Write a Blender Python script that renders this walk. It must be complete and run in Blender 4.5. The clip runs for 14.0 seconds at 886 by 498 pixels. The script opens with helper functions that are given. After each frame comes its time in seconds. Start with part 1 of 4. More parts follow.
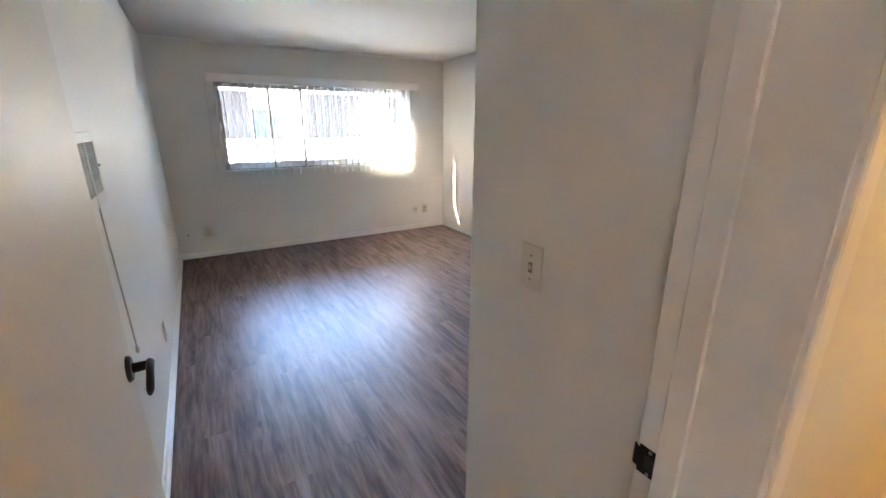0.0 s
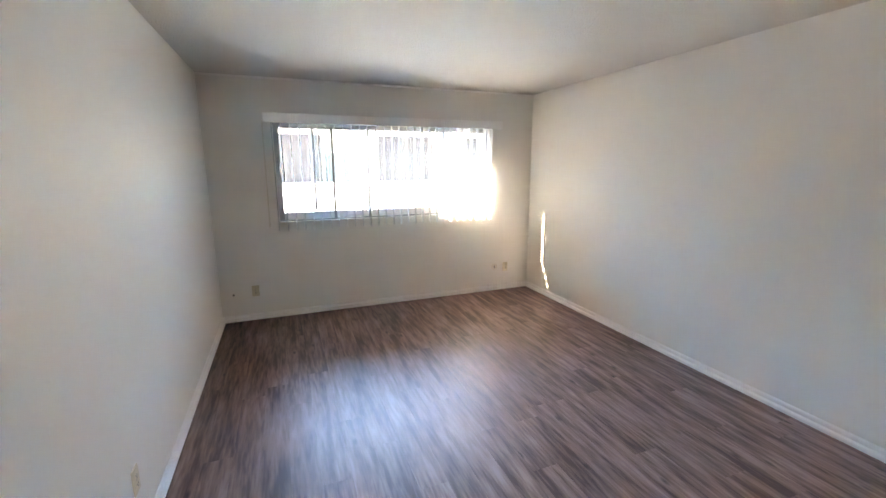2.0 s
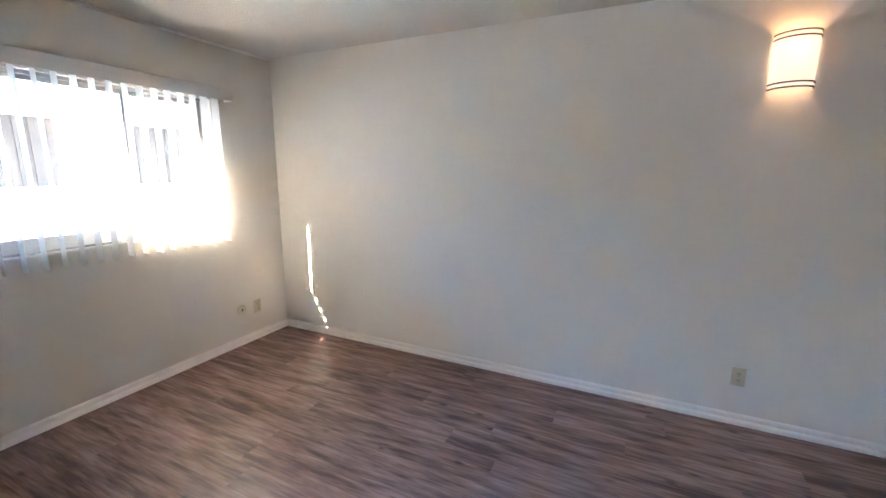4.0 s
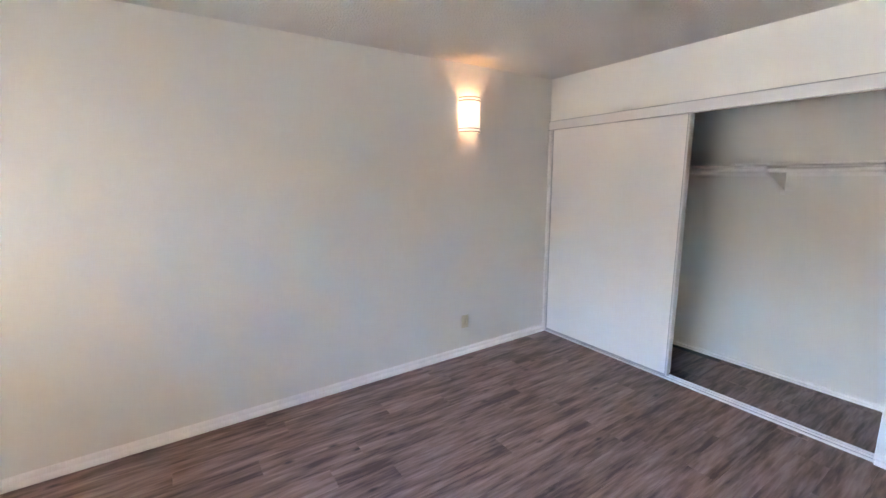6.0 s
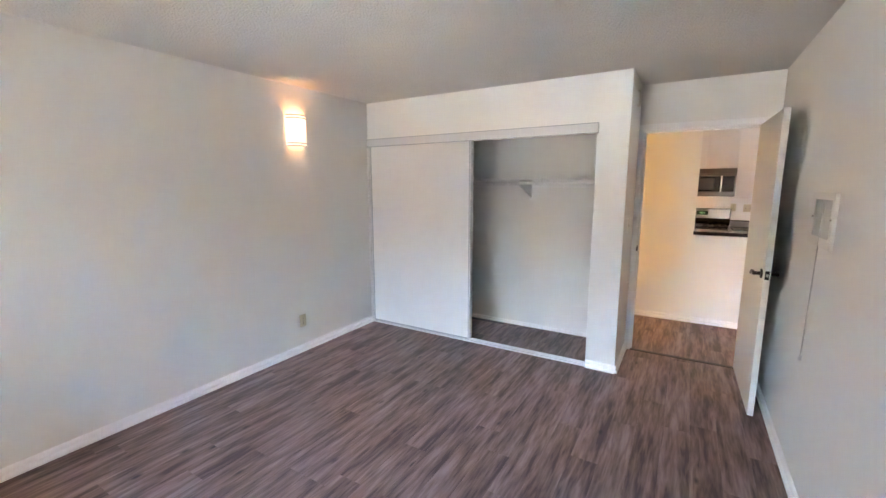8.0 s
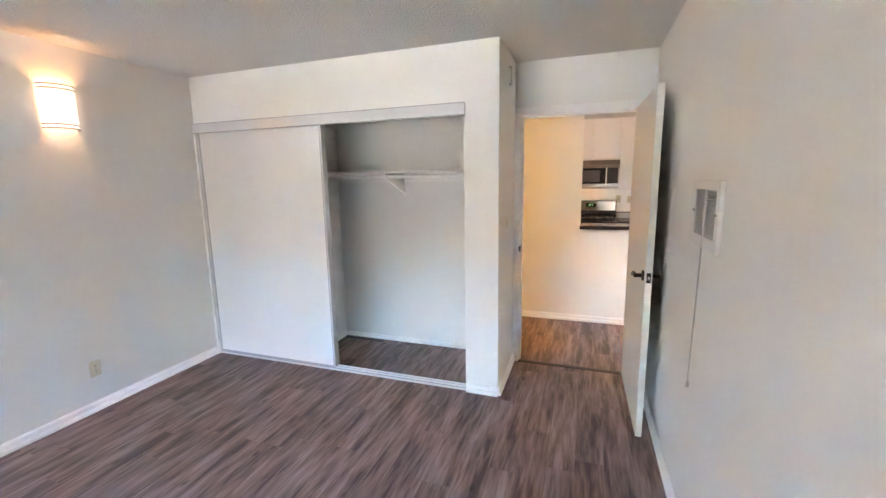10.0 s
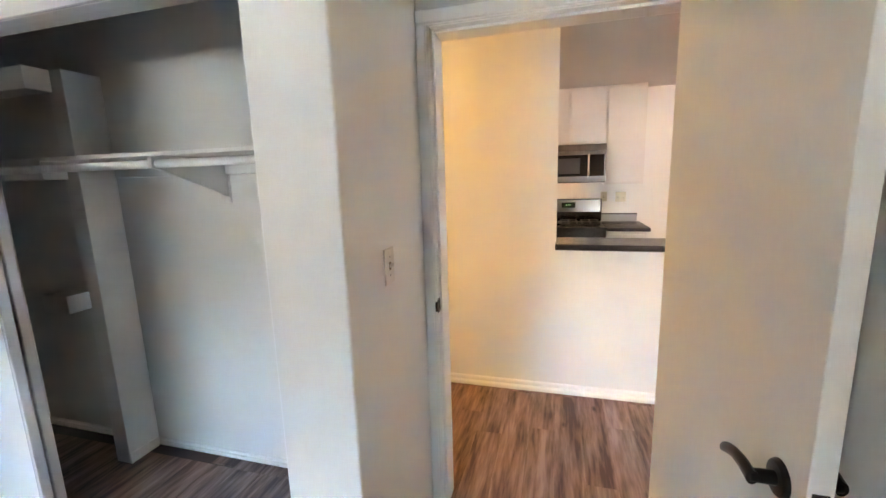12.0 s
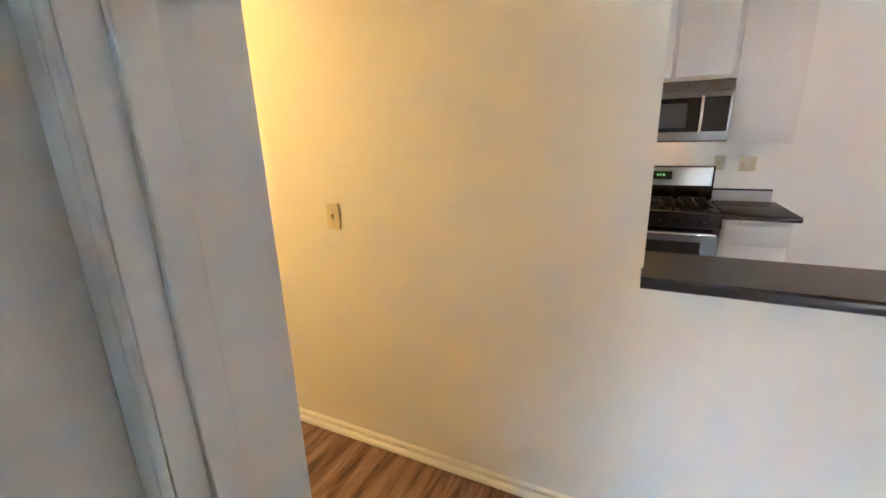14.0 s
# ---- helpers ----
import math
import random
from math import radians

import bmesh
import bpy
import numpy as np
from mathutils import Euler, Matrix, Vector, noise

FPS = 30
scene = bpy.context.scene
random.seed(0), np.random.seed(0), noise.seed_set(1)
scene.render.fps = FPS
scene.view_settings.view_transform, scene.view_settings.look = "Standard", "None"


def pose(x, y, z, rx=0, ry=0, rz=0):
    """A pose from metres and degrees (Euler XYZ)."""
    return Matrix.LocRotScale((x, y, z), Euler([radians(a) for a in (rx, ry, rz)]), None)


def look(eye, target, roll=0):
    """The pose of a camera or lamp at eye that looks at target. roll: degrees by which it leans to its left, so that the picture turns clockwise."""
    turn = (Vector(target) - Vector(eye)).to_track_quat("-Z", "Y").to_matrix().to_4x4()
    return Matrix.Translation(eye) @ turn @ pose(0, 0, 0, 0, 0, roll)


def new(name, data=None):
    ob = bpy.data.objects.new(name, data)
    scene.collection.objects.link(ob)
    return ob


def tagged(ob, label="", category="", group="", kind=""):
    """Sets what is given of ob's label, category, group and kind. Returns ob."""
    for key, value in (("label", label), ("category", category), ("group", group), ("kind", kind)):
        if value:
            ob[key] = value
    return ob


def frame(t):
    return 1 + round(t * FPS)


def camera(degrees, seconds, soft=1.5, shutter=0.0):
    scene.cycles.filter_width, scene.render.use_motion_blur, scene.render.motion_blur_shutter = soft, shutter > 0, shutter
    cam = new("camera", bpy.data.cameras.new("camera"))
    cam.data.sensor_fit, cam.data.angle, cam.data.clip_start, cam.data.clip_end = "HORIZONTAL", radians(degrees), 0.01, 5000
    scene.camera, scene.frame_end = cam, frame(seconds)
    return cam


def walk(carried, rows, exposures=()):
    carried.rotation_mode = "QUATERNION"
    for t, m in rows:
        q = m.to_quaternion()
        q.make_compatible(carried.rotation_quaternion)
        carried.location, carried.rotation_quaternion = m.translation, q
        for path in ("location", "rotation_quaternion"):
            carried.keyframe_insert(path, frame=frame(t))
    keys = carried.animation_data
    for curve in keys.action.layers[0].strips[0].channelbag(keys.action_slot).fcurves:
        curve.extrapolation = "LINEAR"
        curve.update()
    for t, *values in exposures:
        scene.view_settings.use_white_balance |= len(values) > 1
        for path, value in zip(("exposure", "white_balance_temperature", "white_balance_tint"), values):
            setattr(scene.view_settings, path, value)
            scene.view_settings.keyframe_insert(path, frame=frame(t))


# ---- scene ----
cam = camera(94.5, 14.0)
EXPOSURES = ((0.0, 6.74, 8900, 20), (1.0, 6.94, 9400, 21), (2.0, 6.78, 9700, 21), (4.3, 6.60, 9100, 22), (5.5, 6.86, 9600, 24), (7.5, 7.06, 9700, 24),
             (11.0, 7.36, 9400, 21), (12.3, 7.36, 9000, 18), (13.0, 7.02, 9200, 18), (13.4, 7.04, 8100, 14), (14.0, 6.86, 7500, 12))
PATH = [
    (0, (0.312, -5.598, 1.562), (1.284, -3.951, 0.979), 0.1),
    (0.5, (0.379, -5.38, 1.558), (1.13, -3.613, 0.996), 0.1),
    (1, (0.446, -5.137, 1.574), (1.062, -3.296, 1.092), -0.1),
    (1.5, (0.562, -4.823, 1.619), (1.162, -2.96, 1.207), -0.1),
    (2, (0.649, -4.557, 1.599), (1.357, -2.73, 1.197), -0.2),
    (4.5, (0.839, -2.624, 1.494), (2.781, -2.297, 1.145), 0.9),
    (5, (0.789, -2.255, 1.515), (2.747, -2.512, 1.198), 1.1),
    (5.5, (0.823, -1.842, 1.558), (2.643, -2.595, 1.209), -0.0),
    (6, (0.843, -1.57, 1.559), (2.484, -2.659, 1.212), -0.4),
    (6.5, (0.776, -1.365, 1.569), (2.222, -2.705, 1.232), -0.1),
    (7, (0.671, -1.196, 1.571), (1.939, -2.709, 1.251), 0.0),
    (7.5, (0.584, -1.117, 1.579), (1.706, -2.743, 1.266), 0.1),
    (8, (0.547, -1.099, 1.573), (1.559, -2.796, 1.264), -0.1),
    (8.5, (0.521, -1.109, 1.571), (1.437, -2.859, 1.258), -0.4),
    (11, (0.395, -2.839, 1.525), (0.916, -4.739, 1.183), -1.4),
    (11.5, (0.441, -3.305, 1.511), (0.934, -5.211, 1.161), -1.6),
    (12, (0.46, -3.727, 1.504), (0.998, -5.622, 1.157), -1.7),
    (12.5, (0.469, -4.086, 1.525), (1.128, -5.945, 1.189), -1.7),
    (13, (0.513, -4.455, 1.501), (1.133, -6.326, 1.163), -3.2),
    (13.3, (0.513, -4.656, 1.5), (1.075, -6.541, 1.139), -3.5),
    (13.5, (0.517, -4.795, 1.474), (1.084, -6.672, 1.081), -2.5),
    (13.8, (0.509, -4.986, 1.491), (1.205, -6.798, 1.012), -2.1),
    (14, (0.507, -5.068, 1.493), (1.341, -6.805, 0.957), -1.7),
]
walk(cam, [(t, look(eye, target, roll)) for t, eye, target, roll in PATH], EXPOSURES)

# light and finish settings
SCONCE_W, HALL_W, FAN_W, HOOD_W, KITCHEN_W = 0.021, 0.33, 0.105, 0.008, 0.034
SHADE_GLOW = 0.009
VANE_TURN = -5.0
PLANK_DARK, PLANK_MID, PLANK_LIGHT = (0.082, 0.040, 0.033, 1), (0.228, 0.132, 0.113, 1), (0.370, 0.246, 0.219, 1)
PLANK_ROUGH = (0.34, 0.46)


# ---------- world, sun, lamps ----------
SUN_WAY = Vector((0.085, -0.046, -0.087)).normalized()
world = bpy.data.worlds.new("sky")
scene.world = world
world.use_nodes = True
wn = world.node_tree
wn.nodes.clear()
sky = wn.nodes.new("ShaderNodeTexSky")
sky.sky_type = "NISHITA"
sky.sun_disc = False
sky.sun_elevation = math.asin(-SUN_WAY.z)
sky.sun_rotation = math.atan2(-SUN_WAY.x, -SUN_WAY.y)
sky.dust_density, sky.ozone_density = 0.0, 6.0
wb = wn.nodes.new("ShaderNodeBackground")
wb.inputs[1].default_value = 0.15
wo = wn.nodes.new("ShaderNodeOutputWorld")
wn.links.new(sky.outputs[0], wb.inputs[0])
wn.links.new(wb.outputs[0], wo.inputs[0])

sun = new("sun", bpy.data.lights.new("sun", "SUN"))
sun.data.energy = 2.4
sun.data.angle = radians(0.5)
sun.data.color = (1.0, 0.97, 0.93)
sun.matrix_world = Matrix.Translation((-6, 8, 12)) @ SUN_WAY.to_track_quat("-Z", "Y").to_matrix().to_4x4()


def bulb(name, place, watts, color, radius):
    ob = new(name, bpy.data.lights.new(name, "POINT"))
    ob.data.energy, ob.data.color, ob.data.shadow_soft_size = watts, color, radius
    ob.location = place
    return ob


WARM = (1.0, 0.62, 0.30)
bulb("sconce_bulb", (3.560, -3.662, 2.095), SCONCE_W, (1.0, 0.60, 0.31), 0.03)
bulb("hall_bulb", (3.15, -5.60, 2.28), HALL_W, (1.0, 0.64, 0.24), 0.06)
bulb("fan_bulb", (-1.70, -7.92, 2.00), FAN_W, (1.0, 0.58, 0.31), 0.06)
bulb("hood_bulb", (0.34, -8.88, 1.385), HOOD_W, (1.0, 0.60, 0.30), 0.02)
# kitchen lamp is unseen, added for the warm light on the cabinets
bulb("kitchen_bulb", (1.1, -7.9, 2.30), KITCHEN_W, (1.0, 0.60, 0.34), 0.06)


# ---------- materials ----------
def material(name):
    m = bpy.data.materials.new(name)
    m.use_nodes = True
    return m, m.node_tree, m.node_tree.nodes["Principled BSDF"]


def surface(name, color, rough=0.5, metal=0.0, vary=0.06, big=1.5, fine=60.0, bump=0.05, depth=0.002, stretch=(1, 1, 1), spec=0.5, coat=0.0):
    """A surface with slow and fine tone changes, uneven gloss and relief."""
    m, nt, b = material(name)
    tc = nt.nodes.new("ShaderNodeTexCoord")
    mp = nt.nodes.new("ShaderNodeMapping")
    mp.inputs["Scale"].default_value = stretch
    nt.links.new(tc.outputs["Object"], mp.inputs["Vector"])
    n1 = nt.nodes.new("ShaderNodeTexNoise")
    n1.inputs["Scale"].default_value, n1.inputs["Detail"].default_value = big, 4
    n2 = nt.nodes.new("ShaderNodeTexNoise")
    n2.inputs["Scale"].default_value, n2.inputs["Detail"].default_value = fine, 3
    for n in (n1, n2):
        nt.links.new(mp.outputs[0], n.inputs["Vector"])
    mixv = nt.nodes.new("ShaderNodeMath")
    mixv.operation = "MULTIPLY_ADD"
    nt.links.new(n1.outputs[0], mixv.inputs[0])
    mixv.inputs[1].default_value = 0.65
    half = nt.nodes.new("ShaderNodeMath")
    half.operation = "MULTIPLY"
    half.inputs[1].default_value = 0.35
    nt.links.new(n2.outputs[0], half.inputs[0])
    nt.links.new(half.outputs[0], mixv.inputs[2])
    ramp = nt.nodes.new("ShaderNodeValToRGB")
    lo, hi = [max(0.0, c * (1 - vary)) for c in color], [min(1.0, c * (1 + vary)) for c in color]
    ramp.color_ramp.elements[0].position, ramp.color_ramp.elements[1].position = 0.3, 0.7
    ramp.color_ramp.elements[0].color, ramp.color_ramp.elements[1].color = (*lo, 1), (*hi, 1)
    nt.links.new(mixv.outputs[0], ramp.inputs[0])
    nt.links.new(ramp.outputs[0], b.inputs["Base Color"])
    rr = nt.nodes.new("ShaderNodeMapRange")
    rr.inputs["To Min"].default_value, rr.inputs["To Max"].default_value = rough * 0.85, min(1.0, rough * 1.15)
    nt.links.new(n1.outputs[0], rr.inputs["Value"])
    nt.links.new(rr.outputs[0], b.inputs["Roughness"])
    b.inputs["Metallic"].default_value = metal
    b.inputs["Specular IOR Level"].default_value = spec
    b.inputs["Coat Weight"].default_value = coat
    if bump:
        bp = nt.nodes.new("ShaderNodeBump")
        bp.inputs["Strength"].default_value, bp.inputs["Distance"].default_value = bump, depth
        nt.links.new(n2.outputs[0], bp.inputs["Height"])
        nt.links.new(bp.outputs[0], b.inputs["Normal"])
    return m


def popcorn_material():
    m, nt, b = material("popcorn_ceiling_paint")
    tc = nt.nodes.new("ShaderNodeTexCoord")
    vo = nt.nodes.new("ShaderNodeTexVoronoi")
    vo.inputs["Scale"].default_value = 80
    no = nt.nodes.new("ShaderNodeTexNoise")
    no.inputs["Scale"].default_value, no.inputs["Detail"].default_value = 120, 5
    slow = nt.nodes.new("ShaderNodeTexNoise")
    slow.inputs["Scale"].default_value, slow.inputs["Detail"].default_value = 1.2, 3
    for n in (vo, no, slow):
        nt.links.new(tc.outputs["Object"], n.inputs["Vector"])
    sub = nt.nodes.new("ShaderNodeMath")
    sub.operation = "SUBTRACT"
    nt.links.new(no.outputs[0], sub.inputs[0])
    nt.links.new(vo.outputs["Distance"], sub.inputs[1])
    bp = nt.nodes.new("ShaderNodeBump")
    bp.inputs["Strength"].default_value, bp.inputs["Distance"].default_value = 0.7, 0.008
    nt.links.new(sub.outputs[0], bp.inputs["Height"])
    nt.links.new(bp.outputs[0], b.inputs["Normal"])
    ramp = nt.nodes.new("ShaderNodeValToRGB")
    ramp.color_ramp.elements[0].color, ramp.color_ramp.elements[1].color = (0.70, 0.69, 0.665, 1), (0.78, 0.77, 0.74, 1)
    nt.links.new(slow.outputs[0], ramp.inputs[0])
    nt.links.new(ramp.outputs[0], b.inputs["Base Color"])
    b.inputs["Roughness"].default_value = 0.9
    return m


def plank_material():
    """Dark brown vinyl plank, grain along y, each board with its own tone."""
    m, nt, b = material("dark_vinyl_plank")
    tc = nt.nodes.new("ShaderNodeTexCoord")
    info = nt.nodes.new("ShaderNodeObjectInfo")
    isl = nt.nodes.new("ShaderNodeNewGeometry")
    rnd = nt.nodes.new("ShaderNodeMath")
    rnd.operation = "ADD"
    nt.links.new(info.outputs["Random"], rnd.inputs[0])
    nt.links.new(isl.outputs["Random Per Island"], rnd.inputs[1])
    shift = nt.nodes.new("ShaderNodeCombineXYZ")
    sc = nt.nodes.new("ShaderNodeMath")
    sc.operation = "MULTIPLY"
    sc.inputs[1].default_value = 37.0
    nt.links.new(rnd.outputs[0], sc.inputs[0])
    nt.links.new(sc.outputs[0], shift.inputs[0])
    nt.links.new(sc.outputs[0], shift.inputs[1])
    add = nt.nodes.new("ShaderNodeVectorMath")
    add.operation = "ADD"
    nt.links.new(tc.outputs["Object"], add.inputs[0])
    nt.links.new(shift.outputs[0], add.inputs[1])
    tones = []
    for scale, sx, sy, detail in ((1.0, 19, 2.0, 5), (1.0, 60, 6, 4), (1.0, 7, 0.9, 3)):
        mp = nt.nodes.new("ShaderNodeMapping")
        mp.inputs["Scale"].default_value = (sx, sy, 1)
        nt.links.new(add.outputs[0], mp.inputs["Vector"])
        n = nt.nodes.new("ShaderNodeTexNoise")
        n.inputs["Scale"].default_value, n.inputs["Detail"].default_value, n.inputs["Distortion"].default_value = scale, detail, 0.35
        nt.links.new(mp.outputs[0], n.inputs["Vector"])
        tones.append(n)
    mix = nt.nodes.new("ShaderNodeMath")
    mix.operation = "MULTIPLY_ADD"
    nt.links.new(tones[0].outputs[0], mix.inputs[0])
    mix.inputs[1].default_value = 0.46
    m2 = nt.nodes.new("ShaderNodeMath")
    m2.operation = "MULTIPLY"
    m2.inputs[1].default_value = 0.29
    nt.links.new(tones[1].outputs[0], m2.inputs[0])
    m3 = nt.nodes.new("ShaderNodeMath")
    m3.operation = "MULTIPLY_ADD"
    m3.inputs[1].default_value = 0.25
    nt.links.new(tones[2].outputs[0], m3.inputs[0])
    nt.links.new(m2.outputs[0], m3.inputs[2])
    nt.links.new(m3.outputs[0], mix.inputs[2])
    ramp = nt.nodes.new("ShaderNodeValToRGB")
    el = ramp.color_ramp.elements
    el[0].position, el[0].color = 0.41, PLANK_DARK
    el[1].position, el[1].color = 0.63, PLANK_LIGHT
    mid = el.new(0.51)
    mid.color = PLANK_MID
    nt.links.new(mix.outputs[0], ramp.inputs[0])
    # dark knots, long and thin
    mk = nt.nodes.new("ShaderNodeMapping")
    mk.inputs["Scale"].default_value = (6.5, 2.6, 1)
    nt.links.new(add.outputs[0], mk.inputs["Vector"])
    kn = nt.nodes.new("ShaderNodeTexVoronoi")
    kn.inputs["Scale"].default_value = 1.0
    nt.links.new(mk.outputs[0], kn.inputs["Vector"])
    kr = nt.nodes.new("ShaderNodeMapRange")
    kr.inputs["From Min"].default_value, kr.inputs["From Max"].default_value = 0.03, 0.11
    kr.inputs["To Min"].default_value, kr.inputs["To Max"].default_value = 0.26, 1.0
    nt.links.new(kn.outputs["Distance"], kr.inputs["Value"])
    bt = nt.nodes.new("ShaderNodeMapRange")
    bt.inputs["To Min"].default_value, bt.inputs["To Max"].default_value = 0.95, 1.05
    fr = nt.nodes.new("ShaderNodeMath")
    fr.operation = "FRACT"
    nt.links.new(sc.outputs[0], fr.inputs[0])
    nt.links.new(fr.outputs[0], bt.inputs["Value"])
    mul = nt.nodes.new("ShaderNodeMath")
    mul.operation = "MULTIPLY"
    nt.links.new(kr.outputs[0], mul.inputs[0])
    nt.links.new(bt.outputs[0], mul.inputs[1])
    col = nt.nodes.new("ShaderNodeVectorMath")
    col.operation = "SCALE"
    nt.links.new(ramp.outputs[0], col.inputs[0])
    nt.links.new(mul.outputs[0], col.inputs["Scale"])
    nt.links.new(col.outputs[0], b.inputs["Base Color"])
    b.inputs["Specular IOR Level"].default_value = 0.46
    rr = nt.nodes.new("ShaderNodeMapRange")
    rr.inputs["To Min"].default_value, rr.inputs["To Max"].default_value = PLANK_ROUGH
    nt.links.new(tones[1].outputs[0], rr.inputs["Value"])
    nt.links.new(rr.outputs[0], b.inputs["Roughness"])
    bp = nt.nodes.new("ShaderNodeBump")
    bp.inputs["Strength"].default_value, bp.inputs["Distance"].default_value = 0.25, 0.0012
    nt.links.new(mix.outputs[0], bp.inputs["Height"])
    nt.links.new(bp.outputs[0], b.inputs["Normal"])
    return m


def glow(name, color, strength):
    m, nt, b = material(name)
    b.inputs["Base Color"].default_value = (0.9, 0.88, 0.82, 1)
    b.inputs["Roughness"].default_value = 0.4
    b.inputs["Emission Color"].default_value = (*color, 1)
    b.inputs["Emission Strength"].default_value = strength
    return m


def shade_material():
    """Frosted glass that glows and lets some of the lamp's light through."""
    m = glow("lit_frosted_glass", (0.86, 0.90, 1.0), SHADE_GLOW)
    nt, b = m.node_tree, m.node_tree.nodes["Principled BSDF"]
    tl = nt.nodes.new("ShaderNodeBsdfTranslucent")
    tl.inputs[0].default_value = (0.80, 0.72, 0.60, 1)
    mx = nt.nodes.new("ShaderNodeMixShader")
    mx.inputs[0].default_value = 0.36
    nt.links.new(b.outputs[0], mx.inputs[1])
    nt.links.new(tl.outputs[0], mx.inputs[2])
    nt.links.new(mx.outputs[0], nt.nodes["Material Output"].inputs["Surface"])
    return m


def vane_material():
    """Off-white vinyl that lets part of the daylight through."""
    m, nt, b = material("translucent_vinyl_vane")
    out = nt.nodes["Material Output"]
    tl = nt.nodes.new("ShaderNodeBsdfTranslucent")
    tl.inputs[0].default_value = (0.58, 0.65, 0.68, 1)
    tc = nt.nodes.new("ShaderNodeTexCoord")
    n = nt.nodes.new("ShaderNodeTexNoise")
    n.inputs["Scale"].default_value = 90
    nt.links.new(tc.outputs["Object"], n.inputs["Vector"])
    bp = nt.nodes.new("ShaderNodeBump")
    bp.inputs["Strength"].default_value, bp.inputs["Distance"].default_value = 0.1, 0.001
    nt.links.new(n.outputs[0], bp.inputs["Height"])
    nt.links.new(bp.outputs[0], b.inputs["Normal"])
    b.inputs["Base Color"].default_value = (0.84, 0.83, 0.80, 1)
    b.inputs["Roughness"].default_value = 0.5
    mx = nt.nodes.new("ShaderNodeMixShader")
    mx.inputs[0].default_value = 0.40
    nt.links.new(b.outputs[0], mx.inputs[1])
    nt.links.new(tl.outputs[0], mx.inputs[2])
    nt.links.new(mx.outputs[0], out.inputs["Surface"])
    return m


def glass_material():
    m, nt, b = material("window_glass")
    out = nt.nodes["Material Output"]
    tr = nt.nodes.new("ShaderNodeBsdfTransparent")
    tr.inputs[0].default_value = (0.94, 0.97, 0.97, 1)
    gl = nt.nodes.new("ShaderNodeBsdfGlossy")
    gl.inputs["Roughness"].default_value = 0.02
    fr = nt.nodes.new("ShaderNodeFresnel")
    mx = nt.nodes.new("ShaderNodeMixShader")
    nt.links.new(fr.outputs[0], mx.inputs[0])
    nt.links.new(tr.outputs[0], mx.inputs[1])
    nt.links.new(gl.outputs[0], mx.inputs[2])
    nt.links.new(mx.outputs[0], out.inputs["Surface"])
    return m


WALL = surface("wall_paint", (0.86, 0.85, 0.815), 0.55, vary=0.02, big=0.9, fine=170, bump=0.10, depth=0.0015)
CEIL = popcorn_material()
TRIM = surface("trim_paint", (0.93, 0.925, 0.91), 0.32, vary=0.02, fine=45, bump=0.04, depth=0.001)
DOORP = surface("door_paint", (0.80, 0.77, 0.71), 0.50, vary=0.025, big=2, fine=70, bump=0.07, depth=0.001, stretch=(1, 1, 0.5))
PANEL = surface("closet_panel_laminate", (0.86, 0.85, 0.835), 0.30, vary=0.015, fine=90, bump=0.03, depth=0.001)
SHELFP = surface("closet_shelf_paint", (0.90, 0.895, 0.875), 0.45, vary=0.03, fine=50, bump=0.05, depth=0.001)
ALU = surface("white_aluminium", (0.84, 0.84, 0.84), 0.26, metal=0.12, vary=0.04, fine=200, bump=0.02, depth=0.0005, stretch=(0.2, 1, 1))
ALUG = surface("mill_aluminium", (0.42, 0.43, 0.45), 0.4, metal=0.8, vary=0.06, fine=120, bump=0.02, depth=0.0005)
STEEL = surface("brushed_stainless", (0.32, 0.305, 0.285), 0.34, metal=1.0, vary=0.05, fine=240, bump=0.05, depth=0.0004, stretch=(0.05, 1, 1))
OVENST = surface("dark_stainless", (0.12, 0.115, 0.11), 0.42, metal=0.9, vary=0.06, fine=240, bump=0.05, depth=0.0004, stretch=(0.05, 1, 1))
BRONZE = surface("dark_bronze", (0.035, 0.030, 0.028), 0.35, metal=0.7, vary=0.2, fine=80, bump=0.03, depth=0.0005)
NICKEL = surface("brushed_nickel", (0.45, 0.42, 0.38), 0.35, metal=1.0, vary=0.05, fine=150, bump=0.03, depth=0.0004)
BANDM = surface("dull_nickel_band", (0.20, 0.17, 0.15), 0.45, metal=0.8, vary=0.05, fine=150, bump=0.03, depth=0.0004)
ALMOND = surface("almond_plastic", (0.66, 0.60, 0.45), 0.35, vary=0.03, fine=60, bump=0.0)
IVORY = surface("ivory_plastic", (0.70, 0.64, 0.51), 0.35, vary=0.03, fine=60, bump=0.0)
WHITEP = surface("white_plastic", (0.80, 0.77, 0.70), 0.35, vary=0.02, fine=60, bump=0.0)
DARK = surface("dark_slot", (0.03, 0.028, 0.025), 0.6, vary=0.1, bump=0.0)
GRILLE = surface("grille_paint", (0.80, 0.79, 0.75), 0.45, vary=0.05, fine=80, bump=0.04, depth=0.0006)
# slats share the frame's paint; this darker tone holds their shading
SLAT = surface("shaded_slat_paint", (0.66, 0.65, 0.61), 0.55, vary=0.10, fine=40, bump=0.05, depth=0.0006)
CORD = surface("grey_cord", (0.52, 0.51, 0.48), 0.7, vary=0.1, fine=200, bump=0.1, depth=0.0005)
TANSLOT = surface("tan_slot", (0.30, 0.25, 0.17), 0.5, vary=0.05, bump=0.0)
DUCT = surface("dim_duct", (0.46, 0.45, 0.42), 0.8, vary=0.2, bump=0.0)
